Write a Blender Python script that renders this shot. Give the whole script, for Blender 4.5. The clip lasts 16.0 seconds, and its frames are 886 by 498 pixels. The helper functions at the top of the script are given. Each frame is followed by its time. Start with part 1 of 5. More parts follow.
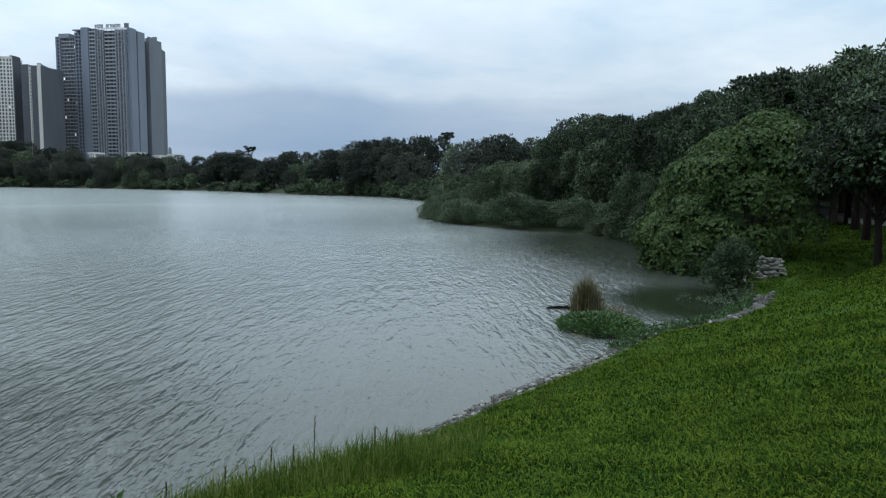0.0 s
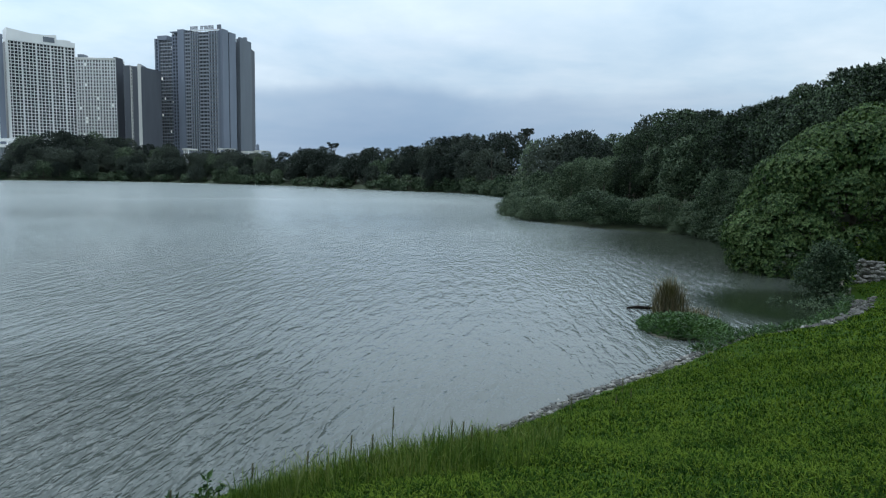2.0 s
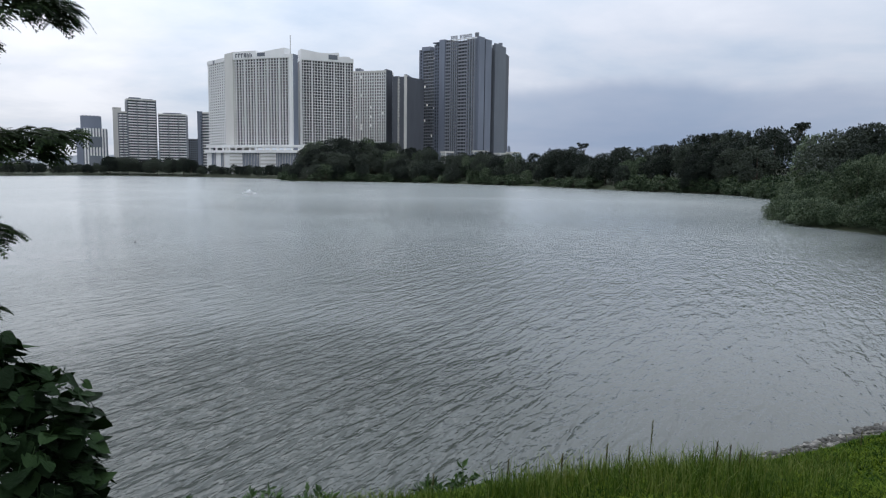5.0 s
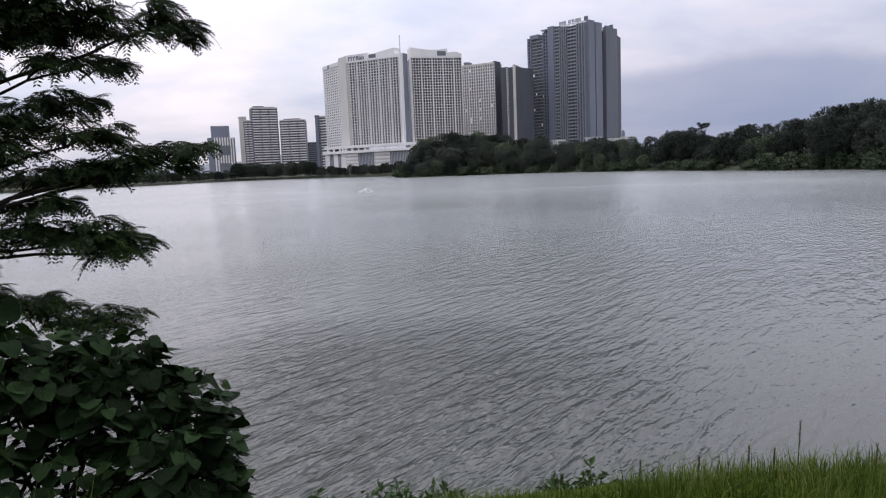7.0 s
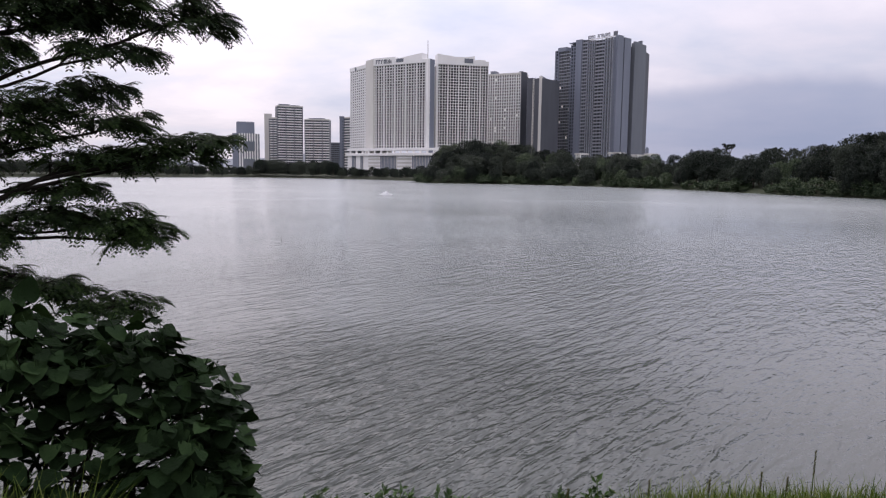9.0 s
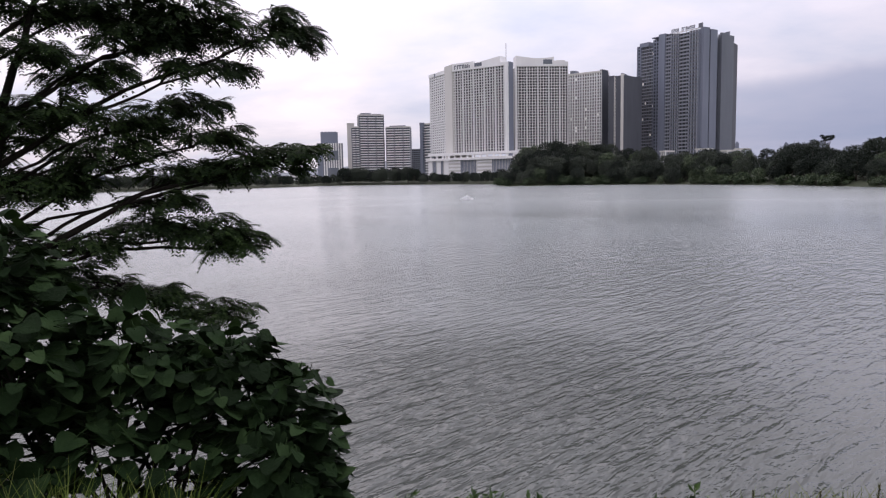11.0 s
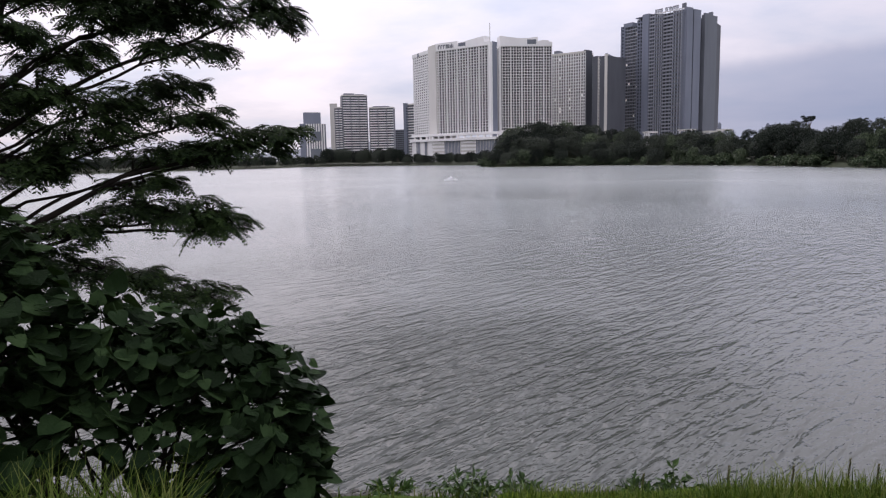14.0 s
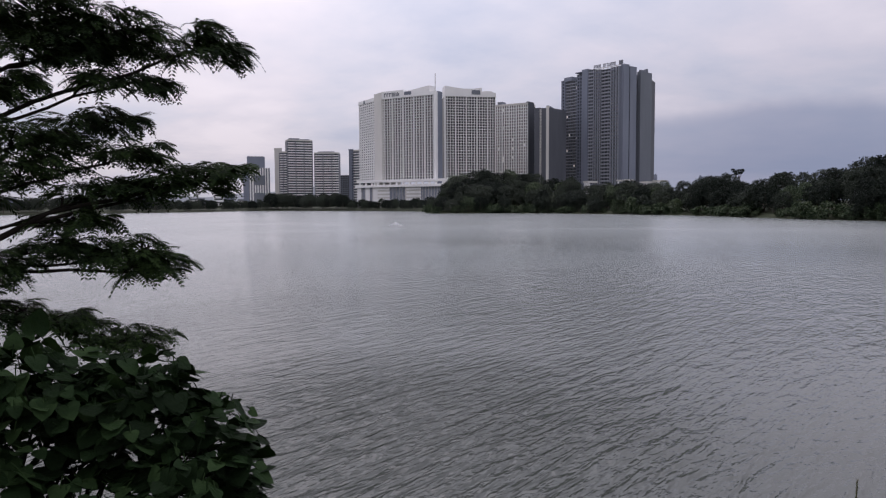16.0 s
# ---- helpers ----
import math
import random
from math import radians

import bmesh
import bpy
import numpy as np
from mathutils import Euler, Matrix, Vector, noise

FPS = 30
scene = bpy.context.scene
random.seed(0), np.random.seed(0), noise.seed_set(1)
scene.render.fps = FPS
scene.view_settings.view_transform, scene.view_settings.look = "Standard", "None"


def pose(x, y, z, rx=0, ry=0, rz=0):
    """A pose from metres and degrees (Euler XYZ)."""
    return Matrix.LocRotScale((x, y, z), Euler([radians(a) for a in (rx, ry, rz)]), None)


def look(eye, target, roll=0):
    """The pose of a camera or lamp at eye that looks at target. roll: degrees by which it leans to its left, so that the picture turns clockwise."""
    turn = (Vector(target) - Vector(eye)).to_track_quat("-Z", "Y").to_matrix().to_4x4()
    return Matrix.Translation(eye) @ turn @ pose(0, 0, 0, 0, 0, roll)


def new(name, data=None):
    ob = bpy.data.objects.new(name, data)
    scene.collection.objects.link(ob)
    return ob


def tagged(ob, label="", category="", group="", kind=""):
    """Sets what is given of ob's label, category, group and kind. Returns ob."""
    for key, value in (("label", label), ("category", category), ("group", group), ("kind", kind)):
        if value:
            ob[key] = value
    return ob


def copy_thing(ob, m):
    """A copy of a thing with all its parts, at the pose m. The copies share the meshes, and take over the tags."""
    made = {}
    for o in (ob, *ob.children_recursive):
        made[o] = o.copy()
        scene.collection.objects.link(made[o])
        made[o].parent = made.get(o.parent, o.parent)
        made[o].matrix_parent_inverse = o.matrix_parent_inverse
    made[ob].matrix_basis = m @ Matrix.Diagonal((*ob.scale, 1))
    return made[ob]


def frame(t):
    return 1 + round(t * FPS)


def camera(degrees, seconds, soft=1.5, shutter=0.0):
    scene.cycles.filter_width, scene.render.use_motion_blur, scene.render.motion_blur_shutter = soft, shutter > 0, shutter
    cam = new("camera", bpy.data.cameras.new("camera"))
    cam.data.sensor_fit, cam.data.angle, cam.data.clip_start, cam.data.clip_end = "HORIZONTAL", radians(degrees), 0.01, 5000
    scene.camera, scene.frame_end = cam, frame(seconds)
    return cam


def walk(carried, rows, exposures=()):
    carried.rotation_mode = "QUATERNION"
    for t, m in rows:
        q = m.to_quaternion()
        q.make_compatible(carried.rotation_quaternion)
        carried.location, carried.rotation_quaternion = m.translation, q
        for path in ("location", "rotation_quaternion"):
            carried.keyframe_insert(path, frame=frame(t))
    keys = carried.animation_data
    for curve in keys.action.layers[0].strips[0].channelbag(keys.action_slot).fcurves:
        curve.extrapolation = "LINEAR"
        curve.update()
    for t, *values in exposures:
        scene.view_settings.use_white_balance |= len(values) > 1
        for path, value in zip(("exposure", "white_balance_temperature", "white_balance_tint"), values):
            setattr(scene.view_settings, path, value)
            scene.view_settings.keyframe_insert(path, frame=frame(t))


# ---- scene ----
# ---- camera ----
cam = camera(65.3, 16.0, soft=1.2)
PATH = [
    (0.0, pose(0.003, 0.001, 4.499, 84.47, -0.60, -0.04)),
    (0.5, pose(-0.002, -0.012, 4.506, 84.33, -0.66, 0.59)),
    (1.0, pose(0.001, -0.021, 4.502, 84.53, -0.77, 2.10)),
    (1.5, pose(-0.014, -0.017, 4.488, 84.47, -0.69, 3.60)),
    (2.0, pose(-0.017, -0.031, 4.491, 84.09, -0.91, 6.45)),
    (2.5, pose(-0.019, -0.025, 4.488, 82.74, -1.75, 7.80)),
    (3.0, pose(-0.059, -0.044, 4.501, 80.72, -1.17, 11.79)),
    (3.5, pose(-0.092, -0.143, 4.516, 81.72, -1.49, 19.99)),
    (3.7, pose(-0.104, -0.130, 4.515, 81.25, -0.77, 21.97)),
    (5.8, pose(-0.232, 0.008, 4.506, 84.99, -1.10, 30.00)),
    (6.0, pose(-0.244, 0.021, 4.505, 84.32, -0.67, 31.53)),
    (6.5, pose(-0.245, 0.050, 4.528, 82.55, 0.77, 34.07)),
    (7.0, pose(-0.273, 0.037, 4.534, 83.33, 2.32, 35.88)),
    (7.5, pose(-0.269, 0.039, 4.534, 83.67, 0.24, 37.68)),
    (8.0, pose(-0.272, 0.046, 4.519, 83.77, -1.26, 37.68)),
    (8.2, pose(-0.279, 0.048, 4.519, 84.06, -1.03, 37.43)),
    (10.3, pose(-0.355, 0.066, 4.514, 83.27, 1.08, 39.20)),
    (10.5, pose(-0.362, 0.068, 4.514, 83.49, 1.32, 40.84)),
    (11.0, pose(-0.358, 0.051, 4.510, 84.23, 1.05, 44.23)),
    (11.5, pose(-0.364, 0.041, 4.509, 83.83, 1.34, 45.95)),
    (12.0, pose(-0.356, 0.025, 4.526, 85.77, 3.42, 48.69)),
    (12.5, pose(-0.353, 0.032, 4.512, 85.10, 1.60, 47.99)),
    (13.0, pose(-0.350, 0.024, 4.521, 85.02, 1.45, 47.51)),
    (13.5, pose(-0.324, 0.022, 4.514, 85.93, 1.33, 46.50)),
    (14.0, pose(-0.320, 0.037, 4.521, 82.65, 1.10, 42.91)),
    (14.5, pose(-0.289, 0.031, 4.523, 85.09, 1.26, 35.10)),
    (15.0, pose(-0.335, 0.041, 4.514, 87.60, -1.37, 34.43)),
    (15.5, pose(-0.399, 0.080, 4.483, 87.13, -1.18, 38.40)),
    (16.0, pose(-0.462, 0.132, 4.467, 86.40, 0.28, 38.37)),
]
EXPOSURE = [(0.0, 0.04, 5800, 3), (1.8, 0.02, 5660, 2), (2.6, 0.0, 5560, 1), (3.0, 0.05, 6050, 7), (3.4, 0.30, 6080, 10), (6.0, -0.3, 6060, 16), (6.7, -0.12, 6220, 21), (7.4, -0.05, 6420, 25), (12.5, 0.0, 6480, 27), (14.5, -0.05, 6450, 26), (15.2, -0.42, 6380, 26), (16.0, -0.42, 6380, 26)]
walk(cam, PATH, EXPOSURE)

# ---- light: an overcast evening sky over the lake ----
SUN_AZ, SUN_EL = 50.0, 52.0          # degrees left of straight ahead, degrees above the horizon


def polar(az, d, z=0.0):
    """A place d metres from the viewpoint, az degrees left of straight ahead."""
    a = radians(az)
    return Vector((-math.sin(a) * d, math.cos(a) * d, z))


def node(nt, kind, x=0, y=0, **values):
    n = nt.nodes.new(kind)
    for key, value in values.items():
        n.inputs[key].default_value = value
    return n


def ramp(nt, stops, interp="LINEAR"):
    n = nt.nodes.new("ShaderNodeValToRGB")
    n.color_ramp.interpolation = interp
    e = n.color_ramp.elements
    while len(e) < len(stops):
        e.new(0.5)
    for el, (p, c) in zip(e, stops):
        el.position = p
        el.color = (*c, 1) if len(c) == 3 else c
    return n


def maths(nt, op, a, b=None, clamp=False):
    n = nt.nodes.new("ShaderNodeMath")
    n.operation, n.use_clamp = op, clamp
    for i, v in enumerate((a, b)):
        if v is None:
            continue
        if isinstance(v, (int, float)):
            n.inputs[i].default_value = v
        else:
            nt.links.new(v, n.inputs[i])
    return n.outputs[0]


def blend(nt, fac, a, b, mode="MIX"):
    n = nt.nodes.new("ShaderNodeMix")
    n.data_type, n.blend_type = "RGBA", mode
    for sock, v in ((n.inputs[0], fac), (n.inputs[6], a), (n.inputs[7], b)):
        if isinstance(v, (int, float)):
            sock.default_value = v
        elif isinstance(v, tuple):
            sock.default_value = (*v, 1)
        else:
            nt.links.new(v, sock)
    return n.outputs[2]


def make_world():
    world = bpy.data.worlds.new("overcast_sky")
    scene.world = world
    world.use_nodes = True
    nt = world.node_tree
    nt.nodes.clear()
    link = nt.links.new
    sky = nt.nodes.new("ShaderNodeTexSky")
    sky.sky_type, sky.sun_disc = "NISHITA", False
    sky.sun_elevation, sky.sun_rotation = radians(SUN_EL), radians(-SUN_AZ)
    sky.air_density, sky.dust_density = 1.2, 2.0
    tc = nt.nodes.new("ShaderNodeTexCoord")
    sep = nt.nodes.new("ShaderNodeSeparateXYZ")
    link(tc.outputs["Generated"], sep.inputs[0])
    zz = maths(nt, "MAXIMUM", sep.outputs[2], 0.0)
    # cloud layer, seen flat from below: direction over height
    den = maths(nt, "ADD", zz, 0.16)
    com = nt.nodes.new("ShaderNodeCombineXYZ")
    link(maths(nt, "DIVIDE", sep.outputs[0], den), com.inputs[0])
    link(maths(nt, "DIVIDE", sep.outputs[1], den), com.inputs[1])
    n1 = node(nt, "ShaderNodeTexNoise", Scale=0.75, Detail=7.0, Roughness=0.52, Distortion=0.4)
    link(com.outputs[0], n1.inputs["Vector"])
    n2 = node(nt, "ShaderNodeTexNoise", Scale=2.6, Detail=6.0, Roughness=0.55)
    link(com.outputs[0], n2.inputs["Vector"])
    cover = maths(nt, "ADD", maths(nt, "MULTIPLY", n1.outputs[0], 0.75), maths(nt, "MULTIPLY", n2.outputs[0], 0.25))
    cloud = ramp(nt, [(0.36, (0.70, 0.79, 0.88)), (0.46, (0.85, 0.905, 0.95)), (0.54, (0.97, 0.985, 1.0)), (0.64, (1.12, 1.115, 1.10))])
    link(cover, cloud.inputs[0])
    # the sun's glow behind the cloud
    glow = nt.nodes.new("ShaderNodeVectorMath")
    glow.operation = "DOT_PRODUCT"
    d = polar(SUN_AZ, math.cos(radians(SUN_EL)), math.sin(radians(SUN_EL)))
    link(tc.outputs["Generated"], glow.inputs[0])
    glow.inputs[1].default_value = d
    g = maths(nt, "POWER", maths(nt, "MAXIMUM", glow.outputs["Value"], 0.0), 2.5)
    lit = blend(nt, 1.0, cloud.outputs[0], maths(nt, "ADD", maths(nt, "MULTIPLY", g, 0.38), 0.83), "MULTIPLY")
    # an overcast sky is brighter overhead than at its foot
    dome = maths(nt, "ADD", maths(nt, "MULTIPLY", maths(nt, "POWER", zz, 0.8), 1.35), 0.86)
    lit = blend(nt, 1.0, lit, dome, "MULTIPLY")
    # a far rain cloud low over the woods, blue grey, with a clear upper rim
    rain = nt.nodes.new("ShaderNodeVectorMath")
    rain.operation = "DOT_PRODUCT"
    link(tc.outputs["Generated"], rain.inputs[0])
    rain.inputs[1].default_value = polar(9.0, 1.0)
    side = maths(nt, "POWER", maths(nt, "MAXIMUM", rain.outputs["Value"], 0.0), 7.0)
    wob = node(nt, "ShaderNodeTexNoise", Scale=5.0, Detail=4.0)
    link(tc.outputs["Generated"], wob.inputs["Vector"])
    rim = maths(nt, "ADD", zz, maths(nt, "MULTIPLY", maths(nt, "SUBTRACT", wob.outputs[0], 0.5), 0.07))
    low = ramp(nt, [(0.0, (0.75,) * 3), (0.045, (1.0,) * 3), (0.105, (0.9,) * 3), (0.138, (0.42,) * 3), (0.24, (0.36,) * 3), (0.55, (0.25,) * 3), (0.8, (0.0,) * 3)], "EASE")
    link(rim, low.inputs[0])
    mask = maths(nt, "MULTIPLY", maths(nt, "MULTIPLY", side, low.outputs[0]), 0.86)
    clouds = blend(nt, mask, lit, (0.28, 0.37, 0.53))
    bg_sky = nt.nodes.new("ShaderNodeBackground")
    link(sky.outputs[0], bg_sky.inputs[0])
    bg_sky.inputs[1].default_value = 0.05
    bg_cloud = nt.nodes.new("ShaderNodeBackground")
    link(clouds, bg_cloud.inputs[0])
    bg_cloud.inputs[1].default_value = 0.95
    mix = nt.nodes.new("ShaderNodeMixShader")
    mix.inputs[0].default_value = 0.92
    link(bg_sky.outputs[0], mix.inputs[1])
    link(bg_cloud.outputs[0], mix.inputs[2])
    out = nt.nodes.new("ShaderNodeOutputWorld")
    link(mix.outputs[0], out.inputs[0])


make_world()
sun = new("sun", bpy.data.lights.new("sun", "SUN"))
sun.data.energy, sun.data.angle, sun.data.color = 0.55, radians(35), (1.0, 0.97, 0.92)
sun.matrix_world = look(polar(SUN_AZ, 100 * math.cos(radians(SUN_EL)), 100 * math.sin(radians(SUN_EL))), (0, 0, 0))


# ---- materials ----
def material(name, stops, scale=1.0, rough=0.7, metal=0.0, bump=0.0, bump_scale=20.0, per_object=0.0, per_island=0.0, sheen=0.0, space="Object", specular=0.5, stretch=None, detail=6.0):
    """A surface whose colour wanders through stops by noise of that scale per metre, with finer grain and relief."""
    m = bpy.data.materials.new(name)
    m.use_nodes = True
    nt = m.node_tree
    b = nt.nodes["Principled BSDF"]
    tc = nt.nodes.new("ShaderNodeTexCoord")
    vec = tc.outputs[space]
    if stretch:
        mp = nt.nodes.new("ShaderNodeMapping")
        mp.inputs["Scale"].default_value = stretch
        nt.links.new(vec, mp.inputs[0])
        vec = mp.outputs[0]
    n = node(nt, "ShaderNodeTexNoise", Scale=scale, Detail=detail, Roughness=0.6)
    nt.links.new(vec, n.inputs["Vector"])
    r = ramp(nt, [(0.3 + 0.4 * i / max(1, len(stops) - 1), c) for i, c in enumerate(stops)])
    fac = n.outputs[0]
    if per_island:
        geo = nt.nodes.new("ShaderNodeNewGeometry")
        fac = maths(nt, "ADD", fac, maths(nt, "MULTIPLY", maths(nt, "SUBTRACT", geo.outputs["Random Per Island"], 0.5), per_island))
    if per_object:
        oi = nt.nodes.new("ShaderNodeObjectInfo")
        fac = maths(nt, "ADD", fac, maths(nt, "MULTIPLY", maths(nt, "SUBTRACT", oi.outputs["Random"], 0.5), per_object))
    nt.links.new(fac, r.inputs[0])
    nt.links.new(r.outputs[0], b.inputs["Base Color"])
    b.inputs["Roughness"].default_value, b.inputs["Metallic"].default_value = rough, metal
    b.inputs["Specular IOR Level"].default_value = specular
    if bump:
        n2 = node(nt, "ShaderNodeTexNoise", Scale=bump_scale, Detail=5.0)
        nt.links.new(vec, n2.inputs["Vector"])
        bm = node(nt, "ShaderNodeBump", Strength=bump, Distance=0.02)
        nt.links.new(n2.outputs[0], bm.inputs["Height"])
        nt.links.new(bm.outputs[0], b.inputs["Normal"])
    return m


def leaf_material(name, stops, scale=0.6, rough=0.5, through_light=0.25, island=0.35, per_object=0.3, specular=0.4, bump=0.0):
    """Leaves: colour by clump and by leaf, some light let through."""
    m = material(name, stops, scale, rough, per_island=island, per_object=per_object, specular=specular, bump=bump, bump_scale=35.0)
    nt = m.node_tree
    b, out = nt.nodes["Principled BSDF"], nt.nodes["Material Output"]
    tr = nt.nodes.new("ShaderNodeBsdfTranslucent")
    src = b.inputs["Base Color"].links[0].from_socket
    nt.links.new(blend(nt, 1.0, src, (1.1, 1.2, 0.5), "MULTIPLY"), tr.inputs[0])
    mx = nt.nodes.new("ShaderNodeMixShader")
    mx.inputs[0].default_value = through_light
    nt.links.new(b.outputs[0], mx.inputs[1])
    nt.links.new(tr.outputs[0], mx.inputs[2])
    nt.links.new(mx.outputs[0], out.inputs[0])
    return m


def water_material():
    m = bpy.data.materials.new("lake_water")
    m.use_nodes = True
    nt = m.node_tree
    link = nt.links.new
    b = nt.nodes["Principled BSDF"]
    tc = nt.nodes.new("ShaderNodeTexCoord")

    def ripple(sx, sy, turn, detail, dist=0.0):
        mp = nt.nodes.new("ShaderNodeMapping")
        mp.inputs["Rotation"].default_value = (0, 0, radians(turn))
        mp.inputs["Scale"].default_value = (sx, sy, 1)
        link(tc.outputs["Object"], mp.inputs[0])
        n = node(nt, "ShaderNodeTexNoise", Scale=1.0, Detail=detail, Roughness=0.5, Distortion=dist)
        link(mp.outputs[0], n.inputs["Vector"])
        return n.outputs[0]

    swell = ripple(3.1, 0.62, 0, 2.0, 0.6)
    chop = ripple(7.5, 2.2, 0, 2.5, 0.3)
    fine = ripple(11.0, 6.0, 0, 2.0)
    gust = ripple(0.045, 0.022, 20, 3.0)
    gust2 = ripple(0.011, 0.03, -15, 2.0)
    g = maths(nt, "ADD", maths(nt, "MULTIPLY", gust, 0.6), maths(nt, "MULTIPLY", gust2, 0.4))
    gr = ramp(nt, [(0.40, (0.45,) * 3), (0.60, (1.4,) * 3)])
    link(g, gr.inputs[0])
    h = maths(nt, "ADD", maths(nt, "MULTIPLY", swell, 0.62), maths(nt, "MULTIPLY", chop, 0.30))
    h = maths(nt, "ADD", h, maths(nt, "MULTIPLY", fine, 0.09))
    h = maths(nt, "MULTIPLY", h, gr.outputs[0])
    # short steep wavelets near the bank, drawn out and low over the open lake
    far = nt.nodes.new("ShaderNodeVectorMath")
    far.operation = "LENGTH"
    link(tc.outputs["Object"], far.inputs[0])
    steep = nt.nodes.new("ShaderNodeMapRange")
    steep.inputs["From Min"].default_value, steep.inputs["From Max"].default_value = 9.0, 110.0
    steep.inputs["To Min"].default_value, steep.inputs["To Max"].default_value = 1.3, 0.3
    link(far.outputs["Value"], steep.inputs["Value"])
    h = maths(nt, "MULTIPLY", h, steep.outputs[0])
    # a patch of sharper wavelets where the wind meets the bank below the bush
    gustp = nt.nodes.new("ShaderNodeVectorMath")
    gustp.operation = "DISTANCE"
    link(tc.outputs["Object"], gustp.inputs[0])
    gustp.inputs[1].default_value = (-10.0, 9.0, 0.0)
    sharp = nt.nodes.new("ShaderNodeMapRange")
    sharp.interpolation_type = "SMOOTHSTEP"
    sharp.inputs["From Min"].default_value, sharp.inputs["From Max"].default_value = 2.5, 9.0
    sharp.inputs["To Min"].default_value, sharp.inputs["To Max"].default_value = 3.2, 1.0
    link(gustp.outputs["Value"], sharp.inputs["Value"])
    h = maths(nt, "MULTIPLY", h, sharp.outputs[0])
    # the cove under the trees lies in the lee: calm
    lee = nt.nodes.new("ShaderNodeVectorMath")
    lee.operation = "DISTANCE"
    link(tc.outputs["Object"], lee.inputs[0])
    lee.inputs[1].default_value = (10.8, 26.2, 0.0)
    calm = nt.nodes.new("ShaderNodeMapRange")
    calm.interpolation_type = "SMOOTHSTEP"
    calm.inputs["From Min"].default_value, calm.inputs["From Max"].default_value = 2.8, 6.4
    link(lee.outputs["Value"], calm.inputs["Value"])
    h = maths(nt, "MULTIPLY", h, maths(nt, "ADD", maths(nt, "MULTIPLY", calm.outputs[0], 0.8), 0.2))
    bump = node(nt, "ShaderNodeBump", Strength=1.0, Distance=0.15)
    link(h, bump.inputs["Height"])
    link(bump.outputs[0], b.inputs["Normal"])
    silt_sky_tone = ripple(0.03, 0.03, 0, 4.0)
    # far colour: turbid grey-green, brightened by the sky sheen put into it
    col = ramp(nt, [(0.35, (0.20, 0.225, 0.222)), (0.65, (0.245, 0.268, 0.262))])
    link(silt_sky_tone, col.inputs[0])
    # the open lake is ruffled by wind, the water under the bank lies sheltered
    fetch = nt.nodes.new("ShaderNodeMapRange")
    fetch.inputs["From Min"].default_value, fetch.inputs["From Max"].default_value = 8.0, 130.0
    fetch.inputs["To Min"].default_value, fetch.inputs["To Max"].default_value = 0.05, 0.24
    link(far.outputs["Value"], fetch.inputs["Value"])
    link(maths(nt, "MULTIPLY", fetch.outputs[0], calm.outputs[0]), b.inputs["Roughness"])
    # turbid water, made paler further out: sky reflection painted into the base colour
    # weedy green cove, near black because the trees' reflection is in its colour
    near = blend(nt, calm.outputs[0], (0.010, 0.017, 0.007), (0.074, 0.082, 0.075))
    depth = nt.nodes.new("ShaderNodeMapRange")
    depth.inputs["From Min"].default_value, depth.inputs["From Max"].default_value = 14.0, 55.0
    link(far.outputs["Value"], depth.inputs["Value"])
    # bay below the wooded point: base colour darkened to stand for mirrored trees
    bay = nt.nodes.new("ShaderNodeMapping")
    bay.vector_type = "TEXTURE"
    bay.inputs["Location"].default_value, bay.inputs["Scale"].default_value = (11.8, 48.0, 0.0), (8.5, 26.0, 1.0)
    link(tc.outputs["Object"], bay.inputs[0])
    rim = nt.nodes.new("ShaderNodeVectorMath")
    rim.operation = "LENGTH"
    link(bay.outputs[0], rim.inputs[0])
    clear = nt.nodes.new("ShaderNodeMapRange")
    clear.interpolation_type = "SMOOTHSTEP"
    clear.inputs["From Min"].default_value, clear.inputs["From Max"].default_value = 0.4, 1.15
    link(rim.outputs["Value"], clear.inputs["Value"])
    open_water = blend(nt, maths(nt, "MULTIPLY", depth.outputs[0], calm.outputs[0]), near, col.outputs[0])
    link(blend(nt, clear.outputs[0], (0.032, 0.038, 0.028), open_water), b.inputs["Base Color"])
    b.inputs["IOR"].default_value = 1.33
    return m


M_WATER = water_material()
M_LAWN = material("lawn_soil", [(0.018, 0.037, 0.005), (0.030, 0.058, 0.007), (0.05, 0.075, 0.013)], 1.3, 1.0, bump=0.6, bump_scale=14.0, specular=0.05)
M_WOODFLOOR = material("wood_floor", [(0.02, 0.03, 0.012), (0.04, 0.05, 0.02)], 0.4, 0.95)
M_BLADE = leaf_material("grass_blade", [(0.012, 0.030, 0.003), (0.034, 0.069, 0.006), (0.092, 0.13, 0.014)], 1.6, 0.8, 0.25, 0.85, 0.0, specular=0.04)
M_TALL = leaf_material("tall_grass_blade", [(0.026, 0.052, 0.006), (0.055, 0.09, 0.012), (0.12, 0.14, 0.04)], 0.8, 0.75, 0.25, 0.4, 0.0, specular=0.1)
M_REED = leaf_material("reed_blade", [(0.05, 0.05, 0.022), (0.09, 0.08, 0.042), (0.15, 0.12, 0.075)], 1.5, 0.8, 0.2, 0.5, 0.0)
# far foliage greyed: distance haze is put into the leaf colour
M_FAR_LEAF = leaf_material("hazed_wood_leaf", [(0.013, 0.019, 0.015), (0.026, 0.035, 0.028), (0.05, 0.061, 0.049)], 0.28, 0.65, 0.12, 0.3, 0.8, specular=0.12)
